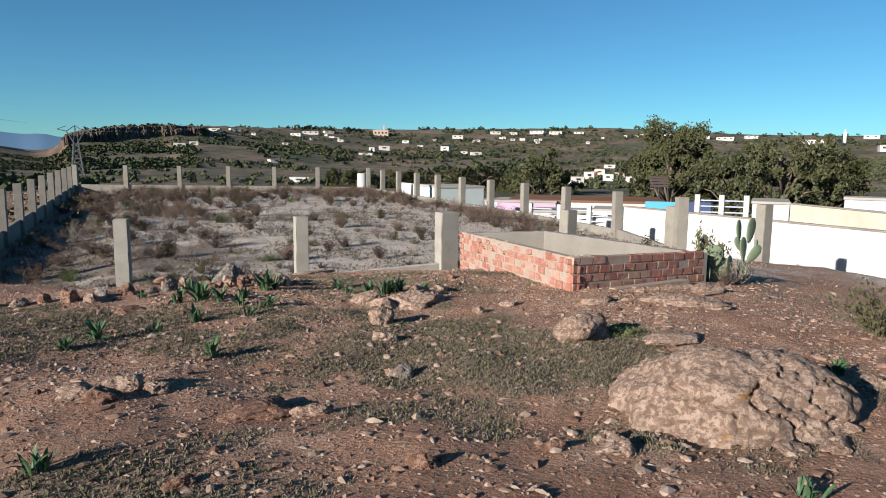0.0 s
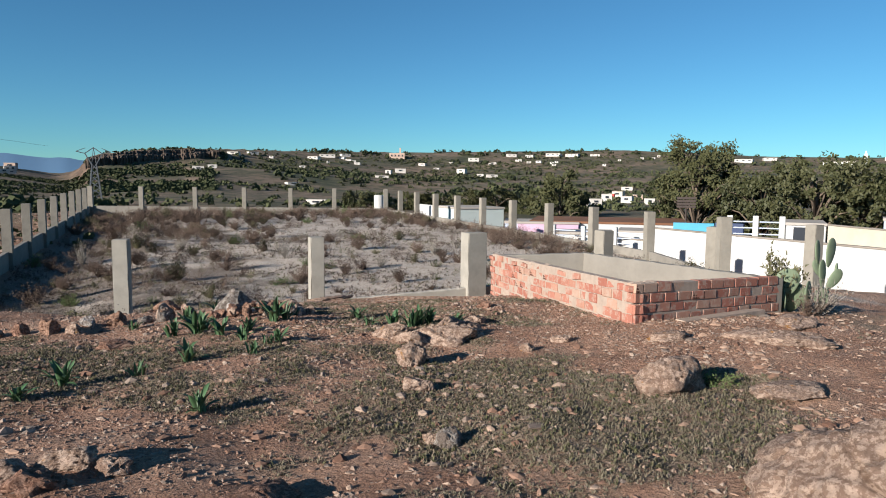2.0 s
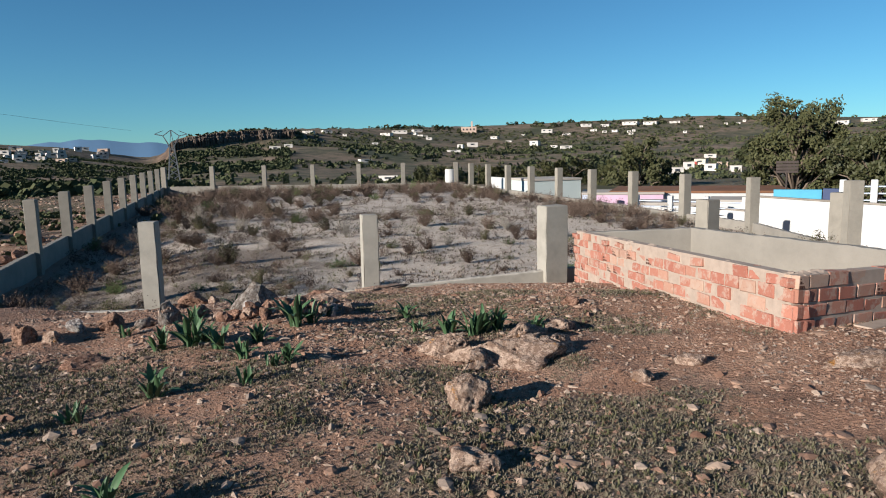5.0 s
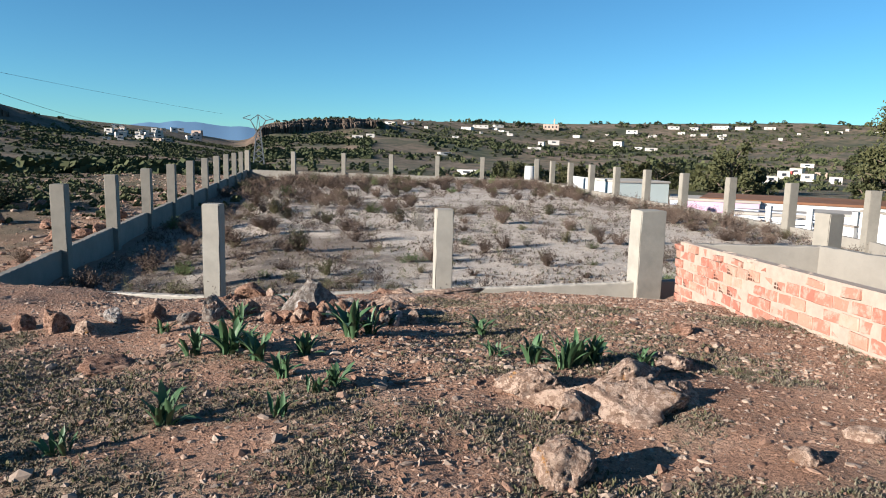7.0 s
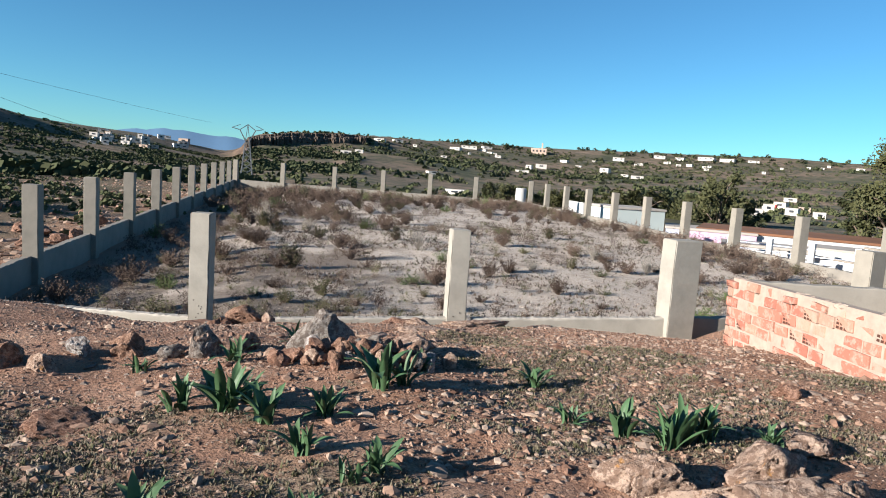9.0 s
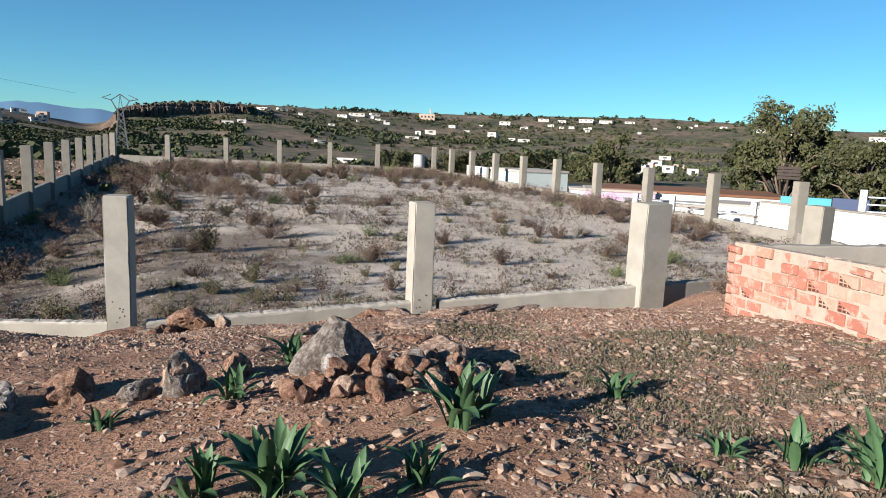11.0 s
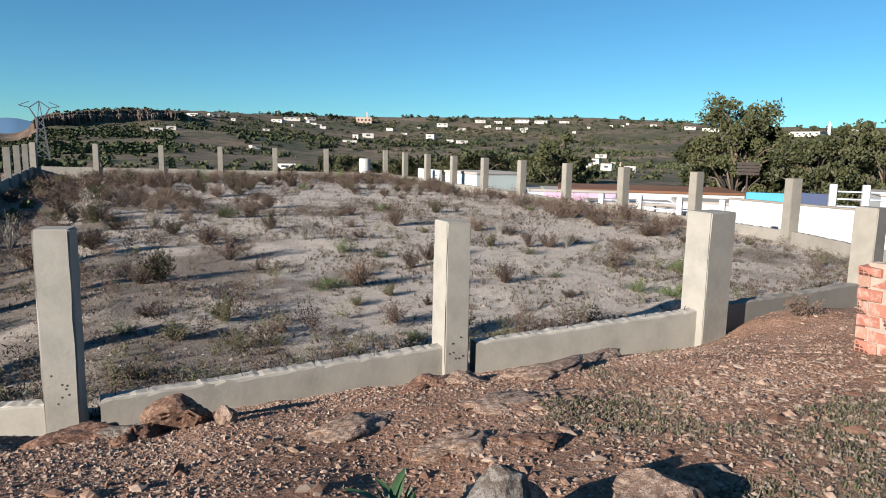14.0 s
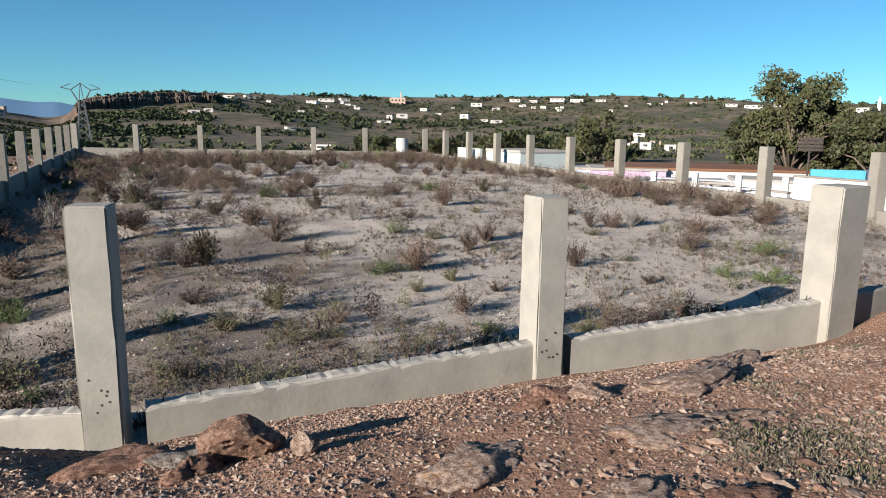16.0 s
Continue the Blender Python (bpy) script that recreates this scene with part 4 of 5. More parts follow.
def shrub(x, y, w, h, kind, seed):
    rng = random.Random(seed)
    label, kinds = KINDS[kind]
    twigs, leaves = kinds[seed % len(kinds)]
    e = thing("shrub", (x, y, level(x, y) - 0.02), label, "shrub", "shrubs in the lot", rng.uniform(0, 360))
    size = Matrix.Diagonal((w, w * rng.uniform(0.85, 1.1), h / 0.6, 1))
    part("twig_frame", twigs, e, m=size)
    part("foliage", leaves, e, m=size)


PLACED = [
    (0.06, 13.3, 0.6, 0.33, "olive"), (-0.63, 12.64, 0.55, 0.28, "olive"), (-0.62, 16.46, 0.8, 0.56, "olive"), (-2.4, 11.46, 0.4, 0.2, "green"), (5.19, 11.13, 0.55, 0.2, "dry"), (2.13, 13.68, 0.4, 0.22, "olive"), (2.87, 14.12, 0.4, 0.2, "olive"), (7.1, 12.75, 0.5, 0.27, "green"), (7.5, 12.22, 0.65, 0.27, "green"), (8.19, 17.94, 0.65, 0.47, "dry"), (4.9, 16.95, 0.65, 0.52, "dry"), (3.1, 20.56, 0.75, 0.7, "pale"),
    (-0.89, 13.96, 0.5, 0.2, "dry"), (9.42, 13.94, 0.8, 0.32, "green"), (10.17, 16.62, 0.8, 0.4, "dry"), (8.37, 14.97, 0.7, 0.34, "dry"), (12.76, 18.59, 0.95, 0.4, "dry"), (12.9, 17.13, 1.1, 0.43, "dry"), (13.16, 23.42, 1.0, 0.65, "dry"), (13.1, 21.11, 1.05, 0.45, "dry"), (14.74, 21.78, 0.85, 0.56, "dry"), (2.04, 14.95, 0.8, 0.23, "green"), (4.22, 16.33, 0.55, 0.5, "dry"), (-3.59, 22.95, 0.75, 0.9, "pale"), (-1.84, 26.54, 1.2, 0.85, "pale"), (-0.89, 16.29, 0.5, 0.37, "dry"),
    (-1.21, 13.21, 0.45, 0.2, "green"), (0.65, 12.49, 0.4, 0.2, "dry"), (3.48, 18.5, 0.6, 0.37, "green"), (4.0, 17.52, 0.5, 0.3, "green"), (6.48, 14.44, 0.4, 0.2, "green"), (3.22, 13.28, 0.4, 0.2, "dry"), (2.27, 11.64, 0.4, 0.15, "green"), (3.33, 11.21, 0.4, 0.18, "green"), (5.68, 12.89, 0.4, 0.2, "dry"), (-1.1, 11.41, 0.5, 0.18, "green"), (-3.06, 14.74, 0.45, 0.36, "green"), (-2.8, 19.52, 0.8, 0.6, "dry"), (7.2, 18.15, 0.55, 0.35, "olive"), (-2.71, 12.05, 0.8, 0.35, "olive"), (-3.19, 14.95, 0.6, 0.35, "olive"), (2.73, 26.09, 1.2, 0.7, "dry"), (-2.98, 30.34, 1.6, 0.9, "dry"), (-4.63, 13.38, 0.6, 0.55, "dry"), (5.3, 14.36, 0.6, 0.45, "dry"), (8.72, 17.83, 0.7, 0.4, "dry"),
]
for i, row in enumerate(PLACED):
    shrub(*row, i)
rng = random.Random(5)
made = 0
while made < 252:
    x, y = rng.uniform(-5.2, 15.4), rng.uniform(12.5, 47.5)
    n = float(value_noise(x, y, 3.0, 41) + 0.5 * value_noise(x, y, 1.2, 42))
    want = 0.16 + 0.5 * n + 0.85 * max(0, (y - 36) / 12) + (0.6 if x > 13.2 else 0) + (0.55 if x < 1 and y > 22 else 0.15 if x < 4 and y > 17 else 0)
    if rng.random() > want or (x > 5 and y < 16):
        continue
    kind = rng.choices(("dry", "olive", "green", "pale"), (0.62, 0.2, 0.1, 0.08))[0]
    w = rng.uniform(0.4, 0.95) * (1.25 if y > 34 else 1)
    shrub(x, y, w, w * rng.uniform(0.45, 0.72), kind, 1000 + made)
    made += 1


def joined_shrubs(name, label, leaf, seed, places):
    """Clumps past counting, joined into one mesh; places: x, y, width, height."""
    r3 = random.Random(seed)
    base = []
    for k in range(3):
        twigs, leaves = shrub_meshes(seed + k, leaf, 12, 16)
        co = np.empty(len(leaves.vertices) * 3)
        leaves.vertices.foreach_get("co", co)
        base.append((co.reshape(-1, 3), np.array([tuple(p.vertices) for p in leaves.polygons])))
        bpy.data.meshes.remove(twigs)
        bpy.data.meshes.remove(leaves)
    verts, faces, o = [], [], 0
    for n, (x, y, w, h) in enumerate(places):
        co, tri = base[n % 3]
        a = r3.uniform(0, 6.28)
        c, s = math.cos(a) * w, math.sin(a) * w
        verts.append(np.stack([co[:, 0] * c - co[:, 1] * s + x, co[:, 0] * s + co[:, 1] * c + y, co[:, 2] * h / 0.6 + level(x, y) - 0.01], 1))
        faces.append(tri + o)
        o += len(co)
    me = raw_mesh(name, np.concatenate(verts).tolist(), np.concatenate(faces).tolist(), leaf)
    tagged(new(name, me), label, "scrub", kind="stuff")


def strewn(count, seed, smallest, largest, flat=0.7, power=1.5):
    """Places of small clumps over the lot, thinner on its bare sandy middle."""
    r3, out = random.Random(seed), []
    while len(out) < count:
        x, y = r3.uniform(-5.3, 15.6), 10.8 + 38 * r3.random() ** power
        want = 0.3 + 0.55 * float(value_noise(x, y, 2.2, 47)) + (0.3 if x < 2 else 0) + (0.5 if x > 13.5 or y > 42 else 0)
        if y > float(np.interp(x, FX, FY)) + 0.6 and r3.random() < want:
            w = smallest + (largest - smallest) * r3.random() ** 2
            out.append((x, y, w, w * r3.uniform(0.5, 1.0) * flat))
    return out


def belt(count, seed):
    """Places of the closed brown brush along the lot's far and outer sides."""
    r3, out = random.Random(seed), []
    while len(out) < count:
        k = r3.random()
        if k < 0.42:
            x, y = r3.uniform(-5.2, 1.6), r3.uniform(23, 50)
            keep = 0.45 + float(value_noise(x, y, 4.0, 48)) + 0.03 * (y - 30) - 0.16 * max(0, x + 2)
        elif k < 0.78:
            x = r3.uniform(-5.2, 15.5)
            y, keep = 51 - 4.2 * (x + 5.7) / 21.6 - 8 * r3.random() ** 1.6, 0.7 + 0.5 * float(value_noise(x, 0, 3.0, 49))
        else:
            x, y = 15.5 - 2.6 * r3.random() ** 1.6, r3.uniform(17, 47)
            keep = 0.55 + 0.6 * float(value_noise(x, y, 3.0, 50))
        if r3.random() < keep:
            w = r3.uniform(0.5, 1.05)
            out.append((x, y, w, w * r3.uniform(0.45, 0.75)))
    return out


joined_shrubs("low_scrub", "small dry brown clumps dotting the pale lot", M_LEAF_DRY, 21, strewn(2100, 83, 0.16, 0.72))
joined_shrubs("low_scrub", "small olive clumps dotting the pale lot", M_LEAF_OLIVE, 31, strewn(1100, 84, 0.15, 0.55, 0.65, 2.0))
joined_shrubs("brush_belt", "closed dry brown brush along the far walls", M_LEAF_DRY, 41, belt(620, 85))


def lot_weeds(count, seed, material, name, label, heights):
    g, r2 = np.random.default_rng(seed), random.Random(seed)
    x, y = g.uniform(-5.4, 15.6, count * 5), 10.3 + 26 * g.random(count * 5) ** 1.7
    keep = (g.random(count * 5) < np.clip(0.25 + 0.5 * value_noise(x, y, 1.4, 44) + 0.5 * value_noise(x, y, 0.45, 45), 0.04, 1)) & (y > np.interp(x, FX, FY) + 0.35)
    x, y = x[keep][:count], y[keep][:count]
    v, f = blades(list(zip(x, y, height(x, y))), r2, heights, 0.05, 5, 0.007)
    tagged(new(name, raw_mesh(name, v, f, material)), label, "weeds", kind="stuff")


lot_weeds(8000, 51, M_LEAF_DRY, "dry_weeds", "sparse dry weeds over pale sand", (0.015, 0.075))
lot_weeds(3000, 52, M_LEAF_OLIVE, "olive_weeds", "sparse olive weeds over pale sand", (0.015, 0.07))


def lot_clods(count, seed):
    """Crumbs of earth and small stones over the lot."""
    g = np.random.default_rng(seed)
    x, y = g.uniform(-5.4, 15.5, count), 10.2 + 22 * g.random(count) ** 1.6
    keep = y > np.interp(x, FX, FY) + 0.3
    x, y = x[keep], y[keep]
    n = len(x)
    base = np.array([(1, 0, 0), (-1, 0, 0), (0, 1, 0), (0, -1, 0), (0.1, 0, 1), (0, 0, -1)], float)
    tris = np.array([(0, 2, 4), (2, 1, 4), (1, 3, 4), (3, 0, 4), (2, 0, 5), (1, 2, 5), (3, 1, 5), (0, 3, 5)])
    size = (0.008 + 0.03 * g.random(n) ** 4)[:, None] * np.stack([g.uniform(0.7, 1.6, n), g.uniform(0.6, 1.2, n), g.uniform(0.4, 0.8, n)], 1)
    v = base[None] * size[:, None] * g.uniform(0.6, 1.3, (n, 6, 1)) + np.stack([x, y, height(x, y)], 1)[:, None]
    f = tris[None] + (np.arange(n) * 6)[:, None, None]
    me = raw_mesh("sandy_clods", v.reshape(-1, 3).tolist(), f.reshape(-1, 3).tolist(), M_CLOD)
    tagged(new("sandy_clods", me), "crumbs of pale earth strewn over the lot", "clods", kind="stuff")


M_CLOD = leaf_material("sandy_clod", (0.16, 0.125, 0.1), (0.5, 0.42, 0.35), 0.95)
lot_clods(16000, 53)

# ---- the town side: walls and buildings ----


def bearing(az, far):
    """A place in plan by its bearing and distance from where the walk begins."""
    return -1.3 + math.sin(radians(az)) * far, -4.8 + math.cos(radians(az)) * far


def straight_wall(name, a, b, z0, z1, thick, material, label, category="wall", coping=None):
    """A garden wall from a to b with a coping on top."""
    d = Vector(b) - Vector(a)
    e = thing(name, (a[0], a[1], z0), label, category, turn=math.degrees(math.atan2(d.y, d.x)))
    bm = box_bm(d.length, thick, z1 - z0, 0.01, at=(d.length / 2, 0, 0))
    part("masonry", mesh_of("masonry", bm, material), e)
    if coping:
        bm = box_bm(d.length + 0.06, thick + 0.08, 0.07, 0.015, at=(d.length / 2, 0, z1 - z0))
        part("coping", mesh_of("coping", bm, coping), e, "weathered grey coping")
    return e


M_COPING = plain("weathered_coping", (0.30, 0.26, 0.22), 0.95, 0.3, 3)
straight_wall("garden_wall", (23.6, 8.9), (23.2, 24.6), -1.9, 0.42, 0.2, M_WHITE, "long whitewashed wall with stained foot and grey coping", coping=M_COPING)
straight_wall("garden_wall", (23.72, 8.8), (32, 8.0), -1.9, 0.42, 0.2, M_PALEGREEN, "whitewashed wall turning away at a corner", coping=M_COPING)
straight_wall("garden_wall", (23.15, 24.8), (23.0, 28.9), -1.9, -0.3, 0.2, M_WHITE, "lower whitewashed wall", coping=M_COPING)
straight_wall("garden_wall", (23.0, 29.1), (22.9, 39.4), -2.0, -0.6, 0.2, M_WHITE, "low white wall along the pool yard")
straight_wall("garden_wall", (20.2, 43.5), (20.4, 47.2), -1.6, 0.72, 0.2, M_WHITE, "short white wall beyond the concrete posts")
straight_wall("garden_wall", (20.4, 48.2), (20.6, 52.5), -1.6, 0.85, 0.2, M_WHITE, "short white wall beyond the concrete posts")
straight_wall("garden_wall", bearing(52.2, 40), bearing(66, 31), -2.4, 0.75, 0.22, M_CREAM, "stained cream-painted garden wall", coping=M_COPING)


def building(name, x, y, w, d, z0, h, material, label, roof, turn=0.0, openings=(), parapet=0.15, category="building"):
    """A flat-roofed block: walls, parapet roof slab and window and door openings (side, along, up, width, height)."""
    e = thing(name, (x, y, z0), label, category, turn=turn)
    part("wall", mesh_of("wall", box_bm(w, d, h, 0.02), material), e)
    part("roof", mesh_of("roof", box_bm(w + 0.12, d + 0.12, parapet, 0.02, at=(0, 0, h)), roof), e)
    for side, u, up, ow, oh in openings:
        bm = box_bm(ow, 0.1, oh, 0.01)
        frame_bm = box_bm(ow + 0.1, 0.06, 0.08, 0.01, at=(0, 0, -0.08))
        if side == "front":
            m = pose(u, -d / 2 - 0.01, up)
        else:
            m = pose(-w / 2 - 0.01, u, up, 0, 0, 90)
        win = part("window", mesh_of("window", bm, M_WINDOW), e, m=m)
        part("sill", mesh_of("sill", frame_bm, roof), win, m=pose(0, -0.03, 0))
    return e


building("pump_house", 20.7, 42.2, 3.6, 4.4, -1.6, 2.45, M_PALEGREEN, "pale green flat-roofed building beyond the posts", M_ROOF, openings=(("left", -1.4, 1.4, 0.8, 0.35),))
building("pool_building", *bearing(36.6, 52), 11, 7, -3.0, 3.0, M_WHITE, "low white building with a red-earth flat roof", M_REDROOF, -36, (("front", -3.6, 1.2, 0.9, 1.0), ("front", -2.2, 1.2, 0.9, 1.0), ("front", 1.5, 1.2, 0.9, 1.0)))
building("pool_building", *bearing(31.6, 50), 4.2, 4, -2.6, 2.55, M_PINK, "small pink-painted building with a flat roof", M_ROOF, -31, (("front", 1.2, 0.6, 0.8, 1.3),))
building("pool_building", *bearing(29.6, 51), 2.6, 4, -2.6, 2.5, M_LILAC, "small pale blue painted building", M_ROOF, -30)
building("pool_building", *bearing(34.6, 45), 4.5, 3, -2.6, 2.2, M_WHITE, "white pool building with small windows", M_ROOF, -34, (("front", -1.2, 1.0, 0.7, 0.8), ("front", 0.4, 1.0, 0.7, 0.8)))
building("pool_building", *bearing(39.6, 43), 3.4, 3, -2.6, 2.5, M_WHITE, "white block beside the blue wall", M_ROOF, -40)
building("white_house", *bearing(50.7, 44), 1.9, 4, -2.6, 3.2, M_WHITE, "white house half hidden by trees", M_ROOF, -50, (("front", -0.3, 2.2, 0.6, 0.9),))
building("blue_shed", *bearing(57.0, 45), 2.2, 2, -2.4, 3.3, M_LILAC, "small blue-grey shed with a flat roof", M_ROOF, -56)
straight_wall("pool_wall", bearing(41.4, 41), bearing(44.4, 41), -1.6, 0.62, 0.2, M_BLUE, "bright blue painted pool wall")
straight_wall("pool_wall", bearing(44.5, 41), bearing(46.5, 40.5), -1.6, 0.68, 0.2, M_DBLUE, "dark blue painted pool wall")


def railing(a, b, z, posts, label):
    d = Vector(b) - Vector(a)
    e = thing("pool_railing", (a[0], a[1], z), label, "railing", turn=math.degrees(math.atan2(d.y, d.x)))
    for i in range(posts):
        part("post", mesh_of("post", box_bm(0.26, 0.26, 1.25, 0.02), M_WHITE), e, m=pose(d.length * i / (posts - 1), 0, 0))
    for k in range(3):
        v, f = tube([(0, 0, 0.35 + 0.3 * k), (d.length, 0, 0.35 + 0.3 * k)], [0.035, 0.035], 6)
        part("rail", raw_mesh("rail", v, f, M_LILAC), e)


railing(bearing(45.4, 37), bearing(49.0, 37), 0.02, 3, "white concrete posts with three pale blue rails")
railing(bearing(32.0, 41), bearing(39.5, 39), -0.9, 4, "white concrete posts with pale rails by the pool")

x, y = 23.8, 74.4
v = bmesh.new()
bmesh.ops.create_cone(v, cap_ends=True, segments=24, radius1=0.62, radius2=0.62, depth=2.4, matrix=Matrix.Translation((0, 0, 0.0)))
bmesh.ops.bevel(v, geom=[e for e in v.edges if abs(e.verts[0].co.z - e.verts[1].co.z) < 0.01], offset=0.05, segments=2, affect="EDGES")
tagged(new("water_tank", mesh_of("water_tank", v, M_WHITE, False)), "white cylindrical water tank beyond the wall", "tank").matrix_basis = pose(x, y, 0.0)

# board on a pole, among the trees
bx, by = bearing(42.4, 46)
sign = thing("board_on_pole", (bx, by, -2.2), "grey slatted board on a thin dark pole", "board", turn=-42)
v, f = tube([(0, 0, 0), (0, 0, 4.3)], [0.06, 0.05], 8)
part("pole", raw_mesh("pole", v, f, M_STEEL), sign)
for k in range(4):
    part("slat", mesh_of("slat", box_bm(1.15, 0.06, 0.15, 0.01), M_STEEL), sign, m=pose(0, -0.08, 3.5 + 0.18 * k))

# ---- trees ----


def leaf_cloud(centres, rng, per, size, spread):
    verts, faces = [], []
    for c, r in centres:
        for _ in range(per):
            d = Vector((rng.gauss(0, 1), rng.gauss(0, 1), rng.gauss(0, 0.8)))
            p = c + d.normalized() * r * rng.random() ** 0.4 * spread
            u = Vector((rng.gauss(0, 1), rng.gauss(0, 1), rng.gauss(0, 1))).normalized()
            w = u.orthogonal().normalized()
            s = size * rng.uniform(0.6, 1.4)
            o = len(verts)
            verts += [tuple(p - u * s), tuple(p + w * s * 0.5), tuple(p + u * s), tuple(p - w * s * 0.5)]
            faces.append((o, o + 1, o + 2, o + 3))
    return verts, faces


def tree(x, y, z, h, wide, seed, label, clumps=44, per=90, leaf=0.13, low=0.3):
    """A tapered trunk with limbs, and a ragged crown of leaf clumps at the limbs' ends."""
    rng = random.Random(seed)
    e = thing("tree", (x, y, z), label, "tree", turn=rng.uniform(0, 360))
    wood = [tube([(0, 0, 0), (0.1, 0.05, h * 0.25), (0.0, 0.15, h * 0.5), (0.1, 0.1, h * 0.8)], [h * 0.028, h * 0.022, h * 0.014, 0.02], 8)]
    centres = []
    for i in range(clumps):
        t = low + (1 - low) * rng.random() ** 0.8
        a = rng.uniform(0, 6.28)
        reach = wide * math.sqrt(max(0.05, 1 - ((t - 0.58) / 0.5) ** 2)) * rng.uniform(0.35, 1.1)
        c = Vector((math.cos(a) * reach, math.sin(a) * reach, h * t * rng.uniform(0.9, 1.02)))
        centres.append((c, rng.uniform(0.3, 0.62) * wide * 0.42))
        if i % 2 == 0:
            wood.append(tube([(0.05, 0.1, h * max(0.15, t - 0.3)), tuple(c * 0.6 + Vector((0, 0, h * t * 0.32))), tuple(c)], [h * 0.012, h * 0.008, 0.015], 5))
    v, f = join(wood)
    part("trunk", raw_mesh("trunk", v, f, M_BARK, True), e)
    v, f = leaf_cloud(centres, rng, per, leaf, 1.0)
    part("crown", raw_mesh("crown", v, f, M_LEAF_TREE), e)


for az, far, z, h, wide, seed, label in (
    (43.4, 58, -3.0, 9.3, 3.3, 1, "tall open-crowned olive-green tree behind the white wall"), (41.3, 60, -3.0, 6.6, 1.8, 2, "olive-green tree behind the pool building"), (45.0, 60, -3.0, 8.0, 1.7, 12, "slender olive-green tree behind the pool"),
    (48.1, 54, -3.0, 6.6, 2.8, 3, "spreading olive-green tree with pale bare limbs"), (51.6, 52, -3.0, 7.6, 3.2, 4, "broad dense olive-green tree behind the white wall"), (54.4, 54, -3.0, 6.6, 2.6, 5, "broad dense olive-green tree behind the cream wall"), (46.6, 62, -3.0, 6.0, 2.4, 13, "olive-green tree behind the pool"),
):
    tree(*bearing(az, far), z, h, wide, seed, label, 84, 110, low=0.2)
for az, far, z, h, wide, seed in ((32.8, 98, -4.6, 8.8, 4.2, 6), (31.2, 102, -4.6, 6.6, 3.6, 7), (34.4, 104, -4.6, 6.0, 3.2, 8), (27.6, 108, -4.8, 6.8, 4.2, 9), (25.6, 112, -4.8, 6.2, 3.8, 10), (29.4, 112, -4.8, 5.6, 3.4, 11), (17.6, 118, -5.0, 6.2, 3.6, 14), (15.6, 122, -5.0, 6.0, 3.4, 15), (20.0, 120, -5.0, 5.6, 3.6, 16), (22.2, 118, -5.0, 5.8, 3.6, 17)):
    tree(*bearing(az, far), z, h, wide, seed, "dark green tree in the valley below", 34, 80, 0.24)

# ---- pylon, pole and wires ----


def pylon(x, y, z, top):
    e = thing("pylon", (x, y, z), "small grey lattice power pylon with splayed arms", "pylon", turn=8)
    h = top - z

    def bar(a, b, r=0.03):
        v, f = tube([a, b], [r * 1.6, r * 1.6], 4)
        part("strut", raw_mesh("strut", v, f, M_GALV), e)

    waist = h * 0.72
    legs = [(sx * 0.75, sy * 0.75) for sx, sy in ((-1, -1), (1, -1), (1, 1), (-1, 1))]
    for lx, ly in legs:
        bar((lx, ly, 0), (lx * 0.32, ly * 0.32, waist), 0.05)
    for i in range(7):
        t0, t1 = i / 7, (i + 1) / 7
        for k in range(4):
            a, b = legs[k], legs[(k + 1) % 4]
            s0, s1 = 1 - 0.68 * t0, 1 - 0.68 * t1
            bar((a[0] * s0, a[1] * s0, waist * t0), (b[0] * s1, b[1] * s1, waist * t1))
            bar((b[0] * s0, b[1] * s0, waist * t0), (a[0] * s1, a[1] * s1, waist * t1))
    for s in (-1, 1):
        bar((s * 0.24, 0, waist), (s * 0.95, 0, h * 0.9), 0.05)
        bar((s * 0.24, 0, waist * 0.97), (s * 0.95, 0, h * 0.9), 0.04)
        bar((s * 0.95, 0, h * 0.9), (s * 1.9, 0, h * 0.93), 0.04)
        bar((s * 0.95, 0, h * 0.9), (0, 0, h), 0.04)
        bar((s * 0.24, 0, waist), (0, 0, h), 0.03)
        bar((s * 1.9, 0, h * 0.93), (s * 0.9, 0, h * 0.99), 0.03)


pylon(-8.1, 88.2, level(-8.1, 88.2), 6.65)
px, py = math.sin(radians(-26.2)) * 62, math.cos(radians(-26.2)) * 62
pole = thing("utility_pole", (px, py, level(px, py)), "dark leaning wooden utility pole", "utility pole")
v, f = tube([(0.15, 0, 0), (-0.35, 0, 7.6 - level(px, py))], [0.13, 0.09], 8)
part("shaft", raw_mesh("shaft", v, f, M_STEEL, True), pole)
v, f = tube([(-0.95, 0, 7.1 - level(px, py)), (0.25, 0, 7.1 - level(px, py))], [0.05, 0.05], 6)
part("crossarm", raw_mesh("crossarm", v, f, M_STEEL), pole)


def wire(a, b, sag, label):
    pts = [tuple(Vector(a).lerp(Vector(b), i / 16) - Vector((0, 0, sag * 4 * (i / 16) * (1 - i / 16)))) for i in range(17)]
    v, f = tube(pts, [0.018] * 17, 4)
    tagged(new("power_cable", raw_mesh("power_cable", v, f, M_STEEL)), label, "cable")


wire((px - 0.4, py, 7.4), (-36, 150, 5.6), 1.0, "thin dark power cable strung from the pole")
wire((px - 0.4, py, 7.4), (-60, 40, 7.5), 0.6, "thin dark power cable strung from the pole")
wire((-40, 57, 10.5), (-19.5, 138.6, 8.9), 0.3, "thin dark power cable crossing the valley")

# ---- far hills: houses, scrub, ranges ----


